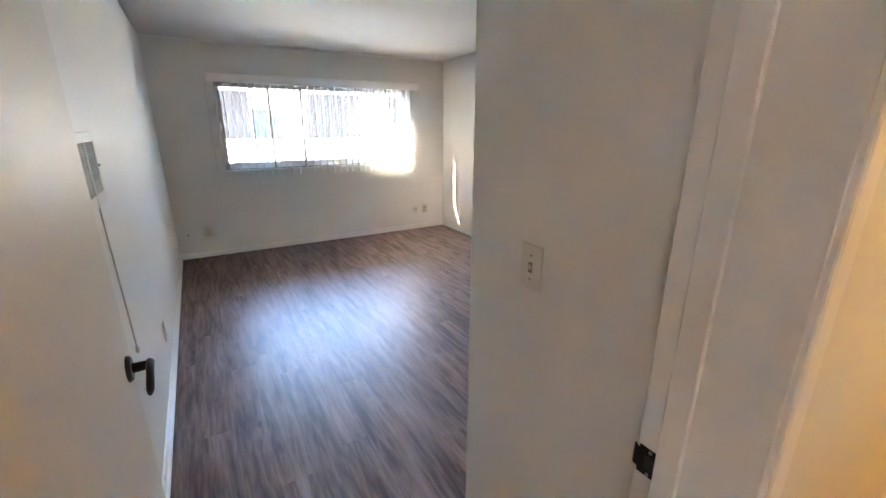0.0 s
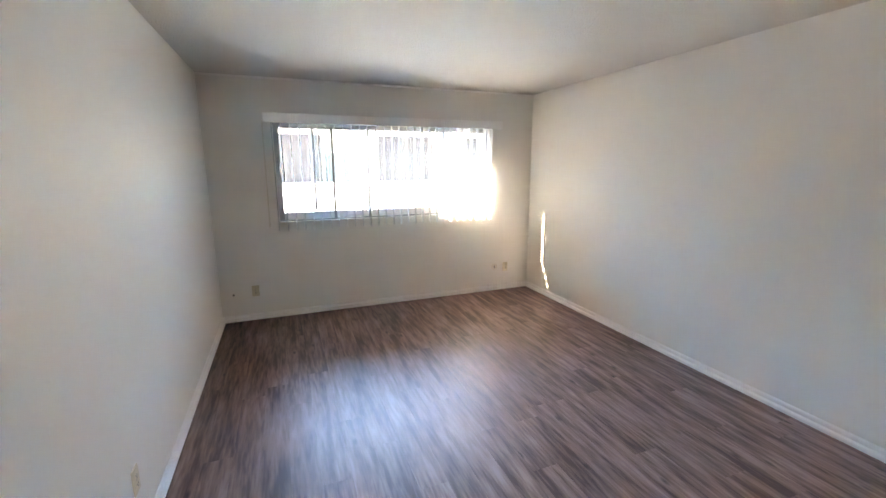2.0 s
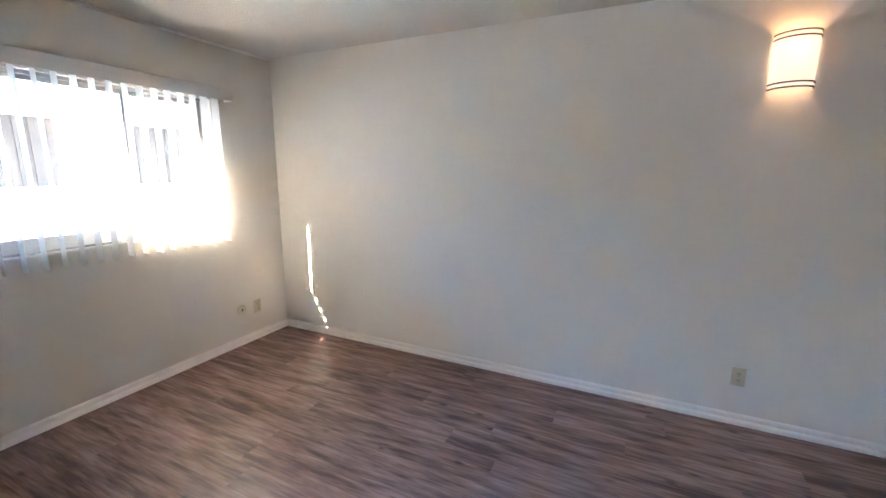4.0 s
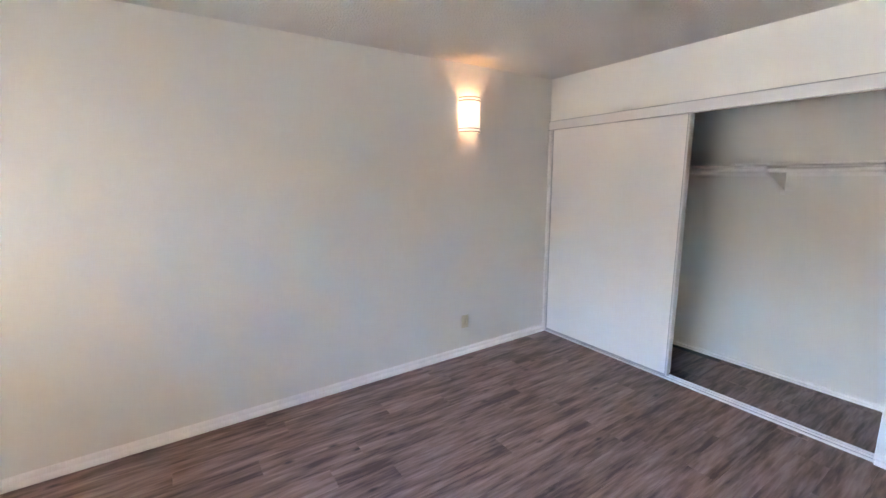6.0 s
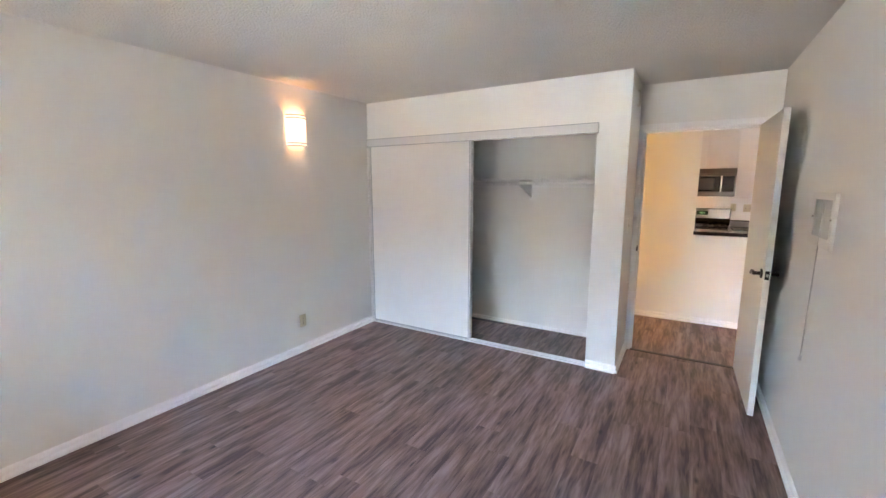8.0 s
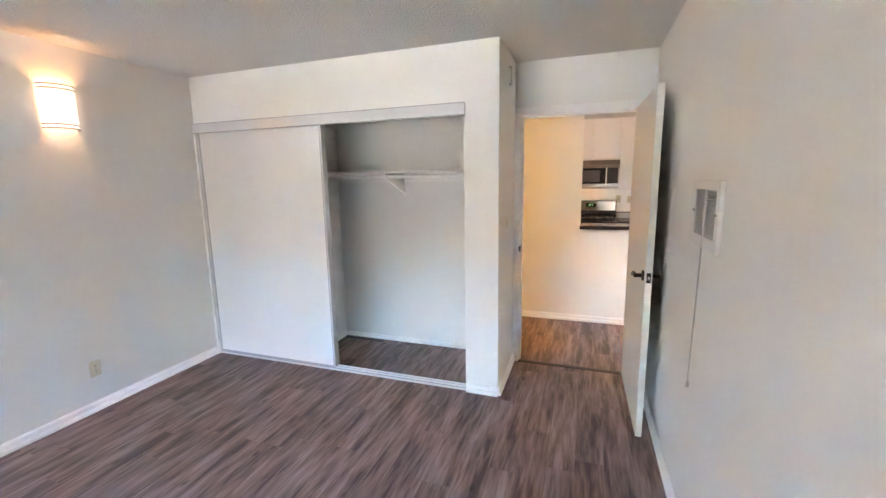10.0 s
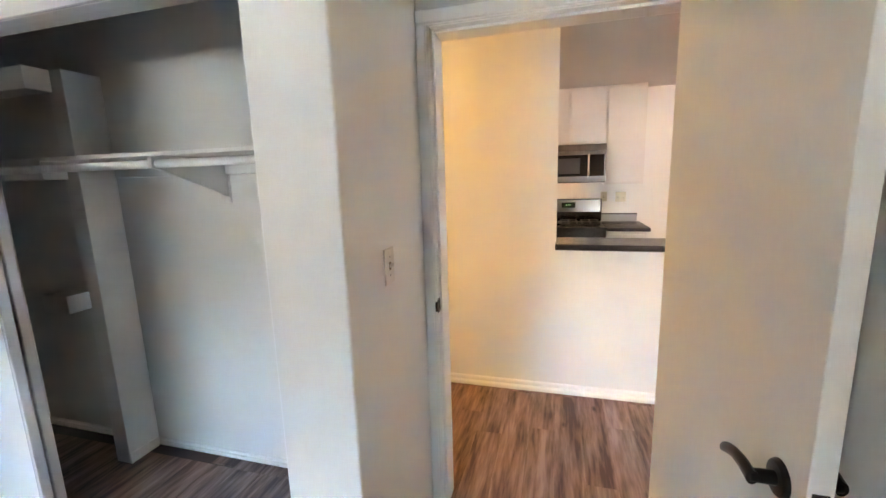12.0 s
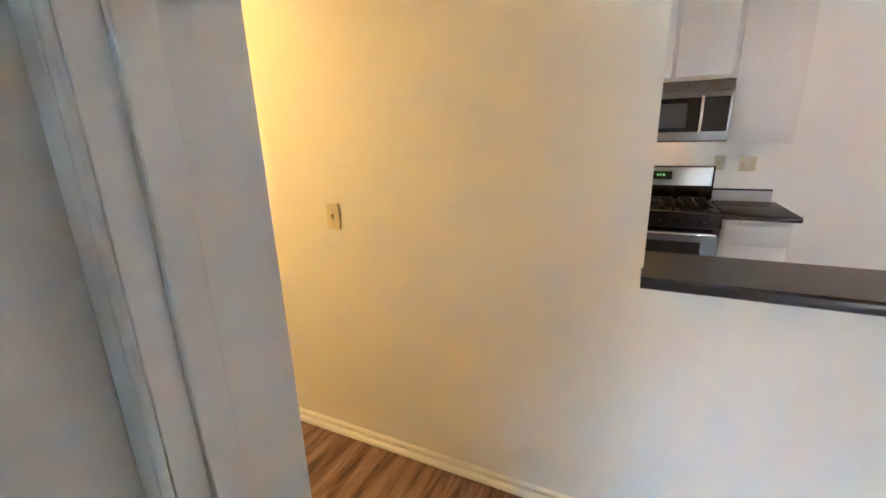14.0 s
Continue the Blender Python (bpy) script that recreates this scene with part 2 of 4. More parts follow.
CHROME = surface("bright_chrome", (0.78, 0.76, 0.73), 0.18, metal=1.0, vary=0.03, bump=0.0)
CABP = surface("cabinet_paint", (0.80, 0.77, 0.73), 0.35, vary=0.03, fine=40, bump=0.06, depth=0.001)
COUNTER = surface("charcoal_laminate", (0.040, 0.040, 0.044), 0.25, vary=0.08, big=4, fine=300, bump=0.04, depth=0.0005)
SPLASH = surface("pale_grey_laminate", (0.42, 0.43, 0.45), 0.22, vary=0.06, big=4, fine=200, bump=0.03, depth=0.0005)
BLACKG = surface("black_enamel", (0.012, 0.012, 0.013), 0.12, vary=0.1, bump=0.0)
MESHG = surface("perforated_window", (0.075, 0.078, 0.082), 0.3, vary=0.1, fine=400, bump=0.0)
IRON = surface("cast_iron", (0.02, 0.02, 0.02), 0.6, vary=0.2, fine=150, bump=0.2, depth=0.001)
FANW = surface("dark_fan_wood", (0.10, 0.055, 0.035), 0.4, vary=0.2, fine=60, bump=0.05, depth=0.001, stretch=(1, 6, 1))
STUCCO = surface("white_stucco", (0.78, 0.76, 0.72), 0.9, vary=0.06, big=1.2, fine=60, bump=0.4, depth=0.006)
SIDING = surface("grey_siding", (0.024, 0.024, 0.029), 0.7, vary=0.10, big=2, fine=30, bump=0.1, depth=0.003)
TEAL = surface("teal_glass", (0.009, 0.028, 0.033), 0.5, vary=0.08, fine=40, bump=0.03, depth=0.001)
GROUND = surface("concrete_ground", (0.36, 0.35, 0.33), 0.85, vary=0.12, big=0.8, fine=25, bump=0.2, depth=0.004)
PLANK = plank_material()
STRIP = surface("dark_threshold", (0.05, 0.03, 0.025), 0.4, vary=0.15, fine=60, bump=0.03, depth=0.001)
VANE = vane_material()
GLASS = glass_material()
SHADE = shade_material()
DOME = glow("lit_dome_glass", (1.0, 0.72, 0.38), 0.06)
DISPLAY = glow("green_clock_digits", (0.15, 1.0, 0.25), 0.012)


# ---------- building helpers ----------
def block(bm, x0, x1, y0, y1, z0, z1, bevel=0.0, seg=1):
    x0, x1, y0, y1, z0, z1 = min(x0, x1), max(x0, x1), min(y0, y1), max(y0, y1), min(z0, z1), max(z0, z1)
    v = [bm.verts.new((x, y, z)) for z in (z0, z1) for y in (y0, y1) for x in (x0, x1)]
    faces = [bm.faces.new([v[i] for i in q]) for q in ((0, 2, 3, 1), (4, 5, 7, 6), (0, 1, 5, 4), (2, 6, 7, 3), (0, 4, 6, 2), (1, 3, 7, 5))]
    if bevel:
        edges = list({e for f in faces for e in f.edges})
        bmesh.ops.bevel(bm, geom=edges, offset=bevel, segments=seg, profile=0.5, affect="EDGES")
    return bm


def boxed(x0, x1, y0, y1, z0, z1, bevel=0.0, seg=1):
    return block(bmesh.new(), x0, x1, y0, y1, z0, z1, bevel, seg)


def turned(bm, radius, length, m, radius2=None, n=20, bevel=0.0):
    """A round bar along local z from 0 to length, placed by m."""
    r2 = radius if radius2 is None else radius2
    got = bmesh.ops.create_cone(bm, cap_ends=True, segments=n, radius1=radius, radius2=r2, depth=length, matrix=m @ Matrix.Translation((0, 0, length / 2)))
    if bevel:
        vs = set(got["verts"])
        edges = [e for e in bm.edges if e.verts[0] in vs and e.verts[1] in vs and len(e.link_faces) == 2 and e.calc_face_angle(0) > 0.9]
        bmesh.ops.bevel(bm, geom=edges, offset=bevel, segments=2, profile=0.5, affect="EDGES")
    return bm


def rod(radius, a, b, n=16, bevel=0.0):
    a, b = Vector(a), Vector(b)
    m = Matrix.Translation(a) @ (b - a).to_track_quat("Z", "Y").to_matrix().to_4x4()
    return turned(bmesh.new(), radius, (b - a).length, m, n=n, bevel=bevel)


def prism(profile, axis, a, b):
    """Extrudes a closed profile. axis x: profile is (y, z); axis y: (x, z); axis z: (x, y)."""
    bm = bmesh.new()
    def place(p, s):
        return {"x": (s, p[0], p[1]), "y": (p[0], s, p[1]), "z": (p[0], p[1], s)}[axis]
    r0, r1 = [bm.verts.new(place(p, a)) for p in profile], [bm.verts.new(place(p, b)) for p in profile]
    n = len(profile)
    bm.faces.new(r0), bm.faces.new(r1)
    for i in range(n):
        bm.faces.new((r0[i], r0[(i + 1) % n], r1[(i + 1) % n], r1[i]))
    bmesh.ops.recalc_face_normals(bm, faces=bm.faces)
    return bm


def smooth_mesh(me, angle=0.6):
    me.polygons.foreach_set("use_smooth", [True] * len(me.polygons))
    me.set_sharp_from_angle(angle=angle)


def linked(name, bm, mat, soft=False):
    bmesh.ops.recalc_face_normals(bm, faces=bm.faces)
    me = bpy.data.meshes.new(name)
    bm.to_mesh(me)
    bm.free()
    me.materials.append(mat)
    if soft:
        smooth_mesh(me)
    return new(name, me)


def thing(name, place, label, category, group="", rz=0.0):
    ob = new(name)
    ob.empty_display_size = 0.05
    ob.matrix_world = pose(*place, 0, 0, rz)
    ob.matrix_basis = pose(*place, 0, 0, rz)
    return tagged(ob, label, category, group)


def base_of(ob):
    m = Matrix.Identity(4)
    while ob is not None:
        m = ob.matrix_basis @ m
        ob = ob.parent
    return m


def part(name, bm, mat, parent, label="", local=False, soft=False):
    """A mesh under a thing or a part; bm in world places unless local."""
    if not local:
        bm.transform(base_of(parent).inverted())
    ob = linked(name, bm, mat, soft)
    ob.parent = parent
    return tagged(ob, label)


def structure(name, bm, mat, label, category, soft=False):
    return tagged(linked(name, bm, mat, soft), label, category, "", "structure")


# ---------- the shell ----------
W, YC, YD, YH = 3.615, -4.635, -5.264, -5.432      # bedroom width, closet face, door wall, its hall side
H = 2.44
XW = -0.025                                         # west wall face
XS = 0.975                                          # side wall between closet and door
WX0, WX1, WZ0, WZ1 = 0.60, 3.015, 1.01, 2.02         # bedroom window
YP, YK, KX = -6.475, -9.06, -0.045                               # hall wall face, kitchen wall face, kitchen shift

bm = bmesh.new()
block(bm, -0.14, WX0, 0.0, 0.14, 0, H)
block(bm, WX1, W + 0.12, 0.0, 0.14, 0, H)
block(bm, WX0, WX1, 0.0, 0.14, 0, WZ0)
block(bm, WX0, WX1, 0.0, 0.14, WZ1, H)
structure("wall_north", bm, WALL, "off-white painted bedroom wall with a wide window", "wall")
structure("wall_east", boxed(W, W + 0.12, -5.45, 0.0, 0, H), WALL, "off-white painted bedroom wall with a lit sconce", "wall")
structure("wall_west", boxed(-0.14, XW, -5.45, 0.0, 0, H), WALL, "off-white painted bedroom wall with a vent grille", "wall")

bm = bmesh.new()
block(bm, 1.21, W, YC - 0.115, YC, 2.057, H)
structure("wall_closet_front", bm, WALL, "off-white painted wall above and beside the closet opening", "wall")
structure("wall_closet_side", prism([(XS, YD), (1.08, YD), (1.08, YC - 0.115), (1.21, YC - 0.115), (1.21, YC), (XS + 0.006, YC), (XS + 0.002, YC - 0.002), (XS, YC - 0.006)], "z", 0, H), WALL, "off-white painted side wall of the closet", "wall")

DX0, DX1, DZ = 0.058, 0.925, 2.04                   # clear door opening
bm = bmesh.new()
block(bm, XW, DX0 - 0.018, YH, YD, 0, H)
block(bm, DX1 + 0.018, XS, YH, YD, 0, H)
block(bm, DX0 - 0.018, DX1 + 0.018, YH, YD, DZ + 0.018, H)
block(bm, XS, W, YH, -5.38, 0, H)
structure("wall_door", bm, WALL, "off-white painted wall round the bedroom door", "wall")

structure("ceiling", boxed(-5.3, W + 0.12, -9.25, 0.14, H, H + 0.15), CEIL, "white popcorn-textured ceiling", "ceiling")

# hall, kitchen and living side
bm = prism([(-0.505, 0.0), (3.5, 0.0), (3.5, H), (0.468, H), (0.468, 1.024), (-0.505, 1.024)], "y", YP - 0.115, YP)
structure("wall_hall", bm, WALL, "cream painted hall wall with a half wall below the bar", "wall")
bm = bmesh.new()
block(bm, -5.3, -4.4, YK - 0.12, YK, 0, H)
block(bm, -4.4, -3.4, YK - 0.12, YK, 2.1, H)
block(bm, -4.4, -3.4, YK - 0.12, YK, 0, 1.0)
structure("wall_dining", bm, WALL, "off-white painted dining corner wall with an added window", "wall")
structure("wall_kitchen", boxed(-3.4, 2.5, YK - 0.12, YK, 0, H), WALL, "off-white painted kitchen wall", "wall")
structure("wall_kitchen_side", boxed(2.4, 2.5, YK, YP - 0.115, 0, H), WALL, "off-white painted end wall of the kitchen", "wall")
structure("wall_hall_end", boxed(3.5, 3.6, YP, YH, 0, H), WALL, "cream painted end wall of the hall", "wall")
structure("wall_living_west", boxed(-5.3, -5.18, YK, 0.14, 0, H), WALL, "off-white painted living room wall", "wall")
bm = bmesh.new()
block(bm, -5.18, -4.4, 0, 0.14, 0, H)
block(bm, -3.0, -0.14, 0, 0.14, 0, H)
block(bm, -4.4, -3.0, 0, 0.14, 2.1, H)
structure("wall_living_north", bm, WALL, "off-white painted living room wall with an added glass door", "wall")

# cove bead along the window wall
structure("trim_bead", prism([(0.0, H), (-0.016, H), (-0.014, H - 0.008), (-0.006, H - 0.016), (0.0, H - 0.018)], "x", XW, W), TRIM,
          "thin white bead between wall and ceiling", "trim")


def skirting(name, a, b, side, k=1.0):
    """Stepped baseboard from a to b on the floor; side: which way it stands off the wall."""
    prof = [(0, 0.0), (0.021, 0.0), (0.021, 0.014), (0.018, 0.022), (0.010, 0.027), (0.001, 0.029), (0.001, 0.037), (0.013, 0.040), (0.013, 0.056), (0.009, 0.063), (0.004, 0.067), (0, 0.067)]
    prof = [(d * k, z * k) for d, z in prof]
    (ax, ay), (bx, by) = a, b
    if abs(ay - by) < 1e-6:
        bm = prism([(ay + side * d, z) for d, z in prof], "x", ax, bx)
    else:
        bm = prism([(ax + side * d, z) for d, z in prof], "y", ay, by)
    return structure(name, bm, TRIM, "white painted stepped wooden baseboard", "baseboard")


for a, b, s in (((XW, 0.0), (W, 0.0), -1), ((W, -0.022), (W, YC), -1), ((XW, -0.022), (XW, YD), 1), ((XS, YC), (1.21, YC), 1),
                ((XS, YC), (XS, YD + 0.014), -1), ((1.08, -5.38), (W, -5.38), 1), ((-0.505, YP), (3.5, YP), 1), ((-5.18, YK), (-0.45, YK), 1),
                ((-0.505, YP - 0.115), (-0.505, YP), -1)):
    skirting("baseboard", a, b, s, 0.62 if a == (1.08, -5.38) else 1.0)

# ---------- bedroom window ----------
win = thing("window_1", (1.83, 0.07, WZ0), "wide aluminium sliding window, bright daylight outside", "window")
tagged(win, kind="structure")


def frame_bars(parent, name, x0, x1, z0, z1, y0, y1, w, mat):
    for i, (a, b, c, d) in enumerate(((x0, x1, z0, z0 + w), (x0, x1, z1 - w, z1), (x0, x0 + w, z0 + w, z1 - w), (x1 - w, x1, z0 + w, z1 - w))):
        part(name, boxed(a, b, y0, y1, c, d, 0.002), mat, parent)


frame_bars(win, "window_frame", WX0, WX1, WZ0, WZ1, 0.045, 0.125, 0.022, ALUG)
for x0, x1, y in ((0.622, 1.19, 0.060), (0.965, 1.575, 0.090), (1.545, 2.46, 0.060), (2.43, 2.993, 0.090)):
    sash = part("sash", boxed(x0, x0 + 0.028, y, y + 0.024, WZ0 + 0.022, WZ1 - 0.022, 0.002), ALUG, win)
    part("stile", boxed(x1 - 0.028, x1, y, y + 0.024, WZ0 + 0.022, WZ1 - 0.022, 0.002), ALUG, sash)
    part("rail", boxed(x0 + 0.028, x1 - 0.028, y, y + 0.024, WZ0 + 0.022, WZ0 + 0.100, 0.002), TRIM, sash, "white painted bottom rail")
    part("rail", boxed(x0 + 0.028, x1 - 0.028, y, y + 0.024, WZ1 - 0.05, WZ1 - 0.022, 0.002), ALUG, sash)
    pane = part("pane", boxed(x0 + 0.028, x1 - 0.028, y + 0.010, y + 0.014, WZ0 + 0.100, WZ1 - 0.05), GLASS, win, "clear window glass")
    pane.visible_shadow = False
part("latch", boxed(1.548, 1.572, 0.046, 0.060, 1.50, 1.58, 0.004), BRONZE, win, "dark window latch")
structure("window_sill", boxed(WX0, WX1, 0.0, 0.045, WZ0, WZ0 + 0.012, 0.003), TRIM, "white painted window sill", "sill")

# unseen living room glass door, added to bring daylight onto the half wall
gd = thing("door_glass", (-3.7, 0.07, 0.0), "unseen sliding glass door added to light the half wall", "door")
tagged(gd, kind="structure")
frame_bars(gd, "door_frame", -4.4, -3.0, 0.0, 2.1, 0.04, 0.12, 0.04, ALUG)
for x0, x1, y in ((-4.36, -3.66, 0.055), (-3.72, -3.04, 0.085)):
    frame_bars(gd, "sash", x0, x1, 0.04, 2.06, y, y + 0.025, 0.05, ALUG)
    pane = part("pane", boxed(x0 + 0.05, x1 - 0.05, y + 0.010, y + 0.014, 0.09, 2.01), GLASS, gd, "clear door glass")
    pane.visible_shadow = False

# unseen dining corner window, added to send daylight into the doorway
dw = thing("window_added", (-3.9, YK - 0.07, 1.0), "unseen dining corner window added to light the doorway", "window")
tagged(dw, kind="structure")
frame_bars(dw, "window_frame", -4.4, -3.4, 1.0, 2.1, YK - 0.10, YK - 0.03, 0.03, ALUG)
for x0, x1, y in ((-4.37, -3.87, YK - 0.085), (-3.93, -3.43, YK - 0.055)):
    frame_bars(dw, "sash", x0, x1, 1.03, 2.07, y, y + 0.022, 0.035, ALUG)
    pane = part("pane", boxed(x0 + 0.035, x1 - 0.035, y + 0.009, y + 0.013, 1.065, 2.035), GLASS, dw, "clear window glass")
    pane.visible_shadow = False

# ---------- vertical blind ----------
blind = thing("vertical_blind", (1.83, -0.06, 2.0), "white vertical blind with open translucent vanes and valance", "blind")
val = part("valance", boxed(0.52, 3.14, -0.104, -0.098, 2.012, 2.10, 0.002), TRIM, blind, "flat off-white valance")
part("return", boxed(0.52, 0.526, -0.098, 0.0, 2.012, 2.10, 0.001), TRIM, val)
part("return", boxed(3.134, 3.14, -0.098, 0.0, 2.012, 2.10, 0.001), TRIM, val)
part("valance_top", boxed(0.526, 3.134, -0.098, 0.0, 2.094, 2.10, 0.001), TRIM, val)
part("headrail", boxed(0.56, 3.10, -0.085, -0.035, 2.035, 2.07, 0.003), ALU, blind, "white metal headrail")
VANES, PITCH = 29, 0.0865


def vane_mesh():
    """A slightly curved strip 89 mm wide with a rounded hem."""
    bm = bmesh.new()
    n = 6
    top, bot = 2.035, 0.938
    rows = []
    for z in (bot, bot + 0.03, 1.5, top):
        row = []
        for i in range(n + 1):
            u = i / n - 0.5
            row.append(bm.verts.new((0.006 * (1 - 4 * u * u) - 0.003, u * 0.089, z - 2.0)))
        rows.append(row)
    for r0, r1 in zip(rows, rows[1:]):
        for i in range(n):
            bm.faces.new((r0[i], r0[i + 1], r1[i + 1], r1[i]))
    bmesh.ops.solidify(bm, geom=bm.faces[:], thickness=0.0009)
    me = bpy.data.meshes.new("vane")
    bm.to_mesh(me)
    bm.free()
    me.materials.append(VANE)
    smooth_mesh(me, 0.8)
    return me


vm = vane_mesh()
for i in range(VANES):
    v = new("vane", vm)
    v.parent = blind
    x = 3.012 - i * PITCH
    v.matrix_basis = pose(x - 1.83, 0.0, 0.0, 0, 0, VANE_TURN + random.uniform(-3, 3))
wand = part("wand", rod(0.005, (0.508, -0.085, 2.02), (0.500, -0.075, 1.03)), WHITEP, blind, "thin white control cord", soft=True)
part("tassel", rod(0.009, (0.500, -0.075, 1.03), (0.500, -0.075, 0.985), bevel=0.003), WHITEP, wand, soft=True)

# ---------- closet ----------
structure("trim_track_fascia", boxed(1.205, W - 0.002, YC, YC + 0.022, 1.980, 2.060, 0.003), ALU, "white metal fascia of the closet door track", "trim")
# grey strips stand in for the shadow lines above and below the fascia
for z in (1.980, 2.056):
    structure("trim_track_shade_line", boxed(1.205, W - 0.002, YC + 0.022, YC + 0.027, z, z + 0.005, 0.001), ALUG, "grey strip for the shadow line on the closet track", "trim")
structure("trim_track_top", boxed(1.21, W, YC - 0.10, YC, 2.0, 2.057), ALU, "white metal upper closet track", "trim")
structure("trim_track_base", boxed(1.21, W, YC - 0.080, YC - 0.004, 0.0, 0.003), ALUG, "grey metal base of the closet floor track", "trim")
bm = bmesh.new()
for y in (YC - 0.002, YC - 0.042, YC - 0.076):
    block(bm, 1.21, W, y - 0.006, y, 0.0, 0.015)
structure("trim_track_floor", bm, ALU, "white metal floor track of the closet doors", "trim")
structure("trim_closet_jamb", boxed(W - 0.018, W, YC - 0.09, YC + 0.016, 0.02, 1.98, 0.002), TRIM, "white painted closet jamb", "trim")
structure("trim_closet_jamb_2", boxed(1.21, 1.216, YC - 0.10, YC - 0.002, 0.02, 2.0, 0.001), TRIM, "white painted closet jamb", "trim")


def closet_panel(x0, x1, y, label):
    p = thing("sliding_closet_door", ((x0 + x1) / 2, y, 0.02), label, "closet door", "sliding closet doors")
    part("panel", boxed(x0 + 0.012, x1 - 0.012, y - 0.010, y + 0.010, 0.034, 1.985, 0.001), PANEL, p)
    part("edge_strip", boxed(x0, x0 + 0.014, y - 0.018, y + 0.016, 0.022, 1.990, 0.003), ALU, p, "white metal edge strip")
    part("edge_strip", boxed(x1 - 0.014, x1, y - 0.018, y + 0.016, 0.022, 1.990, 0.003), ALU, p, "white metal edge strip")
    part("bottom_rail", boxed(x0 + 0.014, x1 - 0.014, y - 0.014, y + 0.0125, 0.022, 0.036, 0.001), ALUG, p, "grey metal bottom rail")
    part("edge_bead", boxed(x0 + 0.014, x0 + 0.018, y + 0.010, y + 0.014, 0.036, 1.985), ALUG, p)
    part("edge_bead", boxed(x1 - 0.018, x1 - 0.014, y + 0.010, y + 0.014, 0.036, 1.985), ALUG, p)
    return p


closet_panel(2.350, W - 0.020, YC - 0.020, "plain white sliding closet door, slid open in front")
closet_panel(2.362, W - 0.020, YC - 0.068, "plain white sliding closet door parked behind the other")

shelf = thing("closet_shelf", (2.0, -5.2, 1.62), "white painted closet shelf with a hanging rod below", "shelf")
part("board", boxed(1.08, 2.695, -5.38, -5.045, 1.622, 1.640, 0.002), SHELFP, shelf)
part("cleat", boxed(1.08, 2.693, -5.38, -5.362, 1.545, 1.622, 0.002), SHELFP, shelf)
part("cleat", boxed(1.08, 1.098, -5.362, -4.98, 1.545, 1.622, 0.002), SHELFP, shelf)
part("rod", rod(0.0165, (1.098, -5.02, 1.588), (2.94, -5.02, 1.588)), SHELFP, shelf, "white painted hanging rod", soft=True)
br = part("bracket", prism([(-5.372, 1.622), (-5.045, 1.622), (-4.995, 1.612), (-4.995, 1.57), (-5.03, 1.566), (-5.30, 1.47), (-5.372, 1.44)], "x", 1.992, 2.010), SHELFP, shelf, "white triangular bracket")
part("bracket_plate", boxed(1.985, 2.017, -5.380, -5.372, 1.41, 1.622, 0.001), SHELFP, br)

XP = 2.695
part_wall = thing("closet_partition", (XP, -5.27, 0.0), "white painted upright partition inside the closet", "partition")
part("upright", boxed(XP, XP + 0.10, -5.371, -5.195, 0.0, 2.05, 0.003), SHELFP, part_wall)
part("foot_trim", boxed(XP - 0.008, XP, -5.36, -5.195, 0.0, 0.06, 0.002), TRIM, part_wall)
for z, d, far in ((1.95, 0.10, 0.42), (1.545, 0.10, 0.34), (0.89, 0.09, 0.25)):
    part("cleat", boxed(XP + 0.075, XP + far, -5.195, -5.090, z, z + d, 0.002), SHELFP, part_wall, "white painted shelf cleat")

# ---------- bedroom door ----------
jm = bmesh.new()
block(jm, DX0 - 0.018, DX0, YH - 0.003, YD + 0.003, 0, DZ + 0.018, 0.001)
block(jm, DX1, DX1 + 0.018, YH - 0.003, YD + 0.003, 0, DZ + 0.018, 0.001)
block(jm, DX0, DX1, YH - 0.003, YD + 0.003, DZ, DZ + 0.018, 0.001)
block(jm, DX0, DX0 + 0.012, YD - 0.070, YD - 0.030, 0, DZ, 0.002)
block(jm, DX1 - 0.011, DX1, YD - 0.070, YD - 0.030, 0, DZ, 0.002)
block(jm, DX0 + 0.012, DX1 - 0.012, YD - 0.070, YD - 0.030, DZ - 0.012, DZ, 0.002)
structure("door_frame_1", jm, TRIM, "white painted door jamb with stop", "door frame")


def casing(name, y, side, x_in, x_out, x_left):
    """Moulded casing round the opening on one side of the wall: an inner bead, a groove and a flat with an eased outer edge."""
    def profile(start, away, wide):
        p = [(0.0, 0.0), (0.0, 0.009), (0.002, 0.0115), (0.005, 0.012), (0.007, 0.011), (0.008, 0.0085), (0.0095, 0.0085), (0.0105, 0.011), (0.013, 0.012),
             (wide - 0.006, 0.012), (wide - 0.002, 0.011), (wide, 0.008), (wide, 0.0)]
        return [(start + away * u, y + side * d) for u, d in p]
    bm = prism(profile(x_in, 1, x_out - x_in), "z", 0.0, DZ + 0.004)
    top = prism([(d, z) for z, d in profile(DZ + 0.004, 1, 0.055)], "x", x_left, x_out)
    pieces = [bm, top] + ([prism(profile(DX0 - 0.004, -1, DX0 - 0.004 - x_left), "z", 0.0, DZ + 0.004)] if side > 0 else [])
    whole = bmesh.new()
    for p in pieces:
        me = bpy.data.meshes.new("piece")
        p.to_mesh(me)
        p.free()
        whole.from_mesh(me)
        bpy.data.meshes.remove(me)
    return structure(name, whole, TRIM, "white painted moulded door casing", "trim")


casing("trim_casing", YD, 1, DX1 + 0.004, XS - 0.001, XW + 0.003)
casing("trim_casing_2", YH, -1, DX1 + 0.004, DX1 + 0.067, DX0 - 0.06)

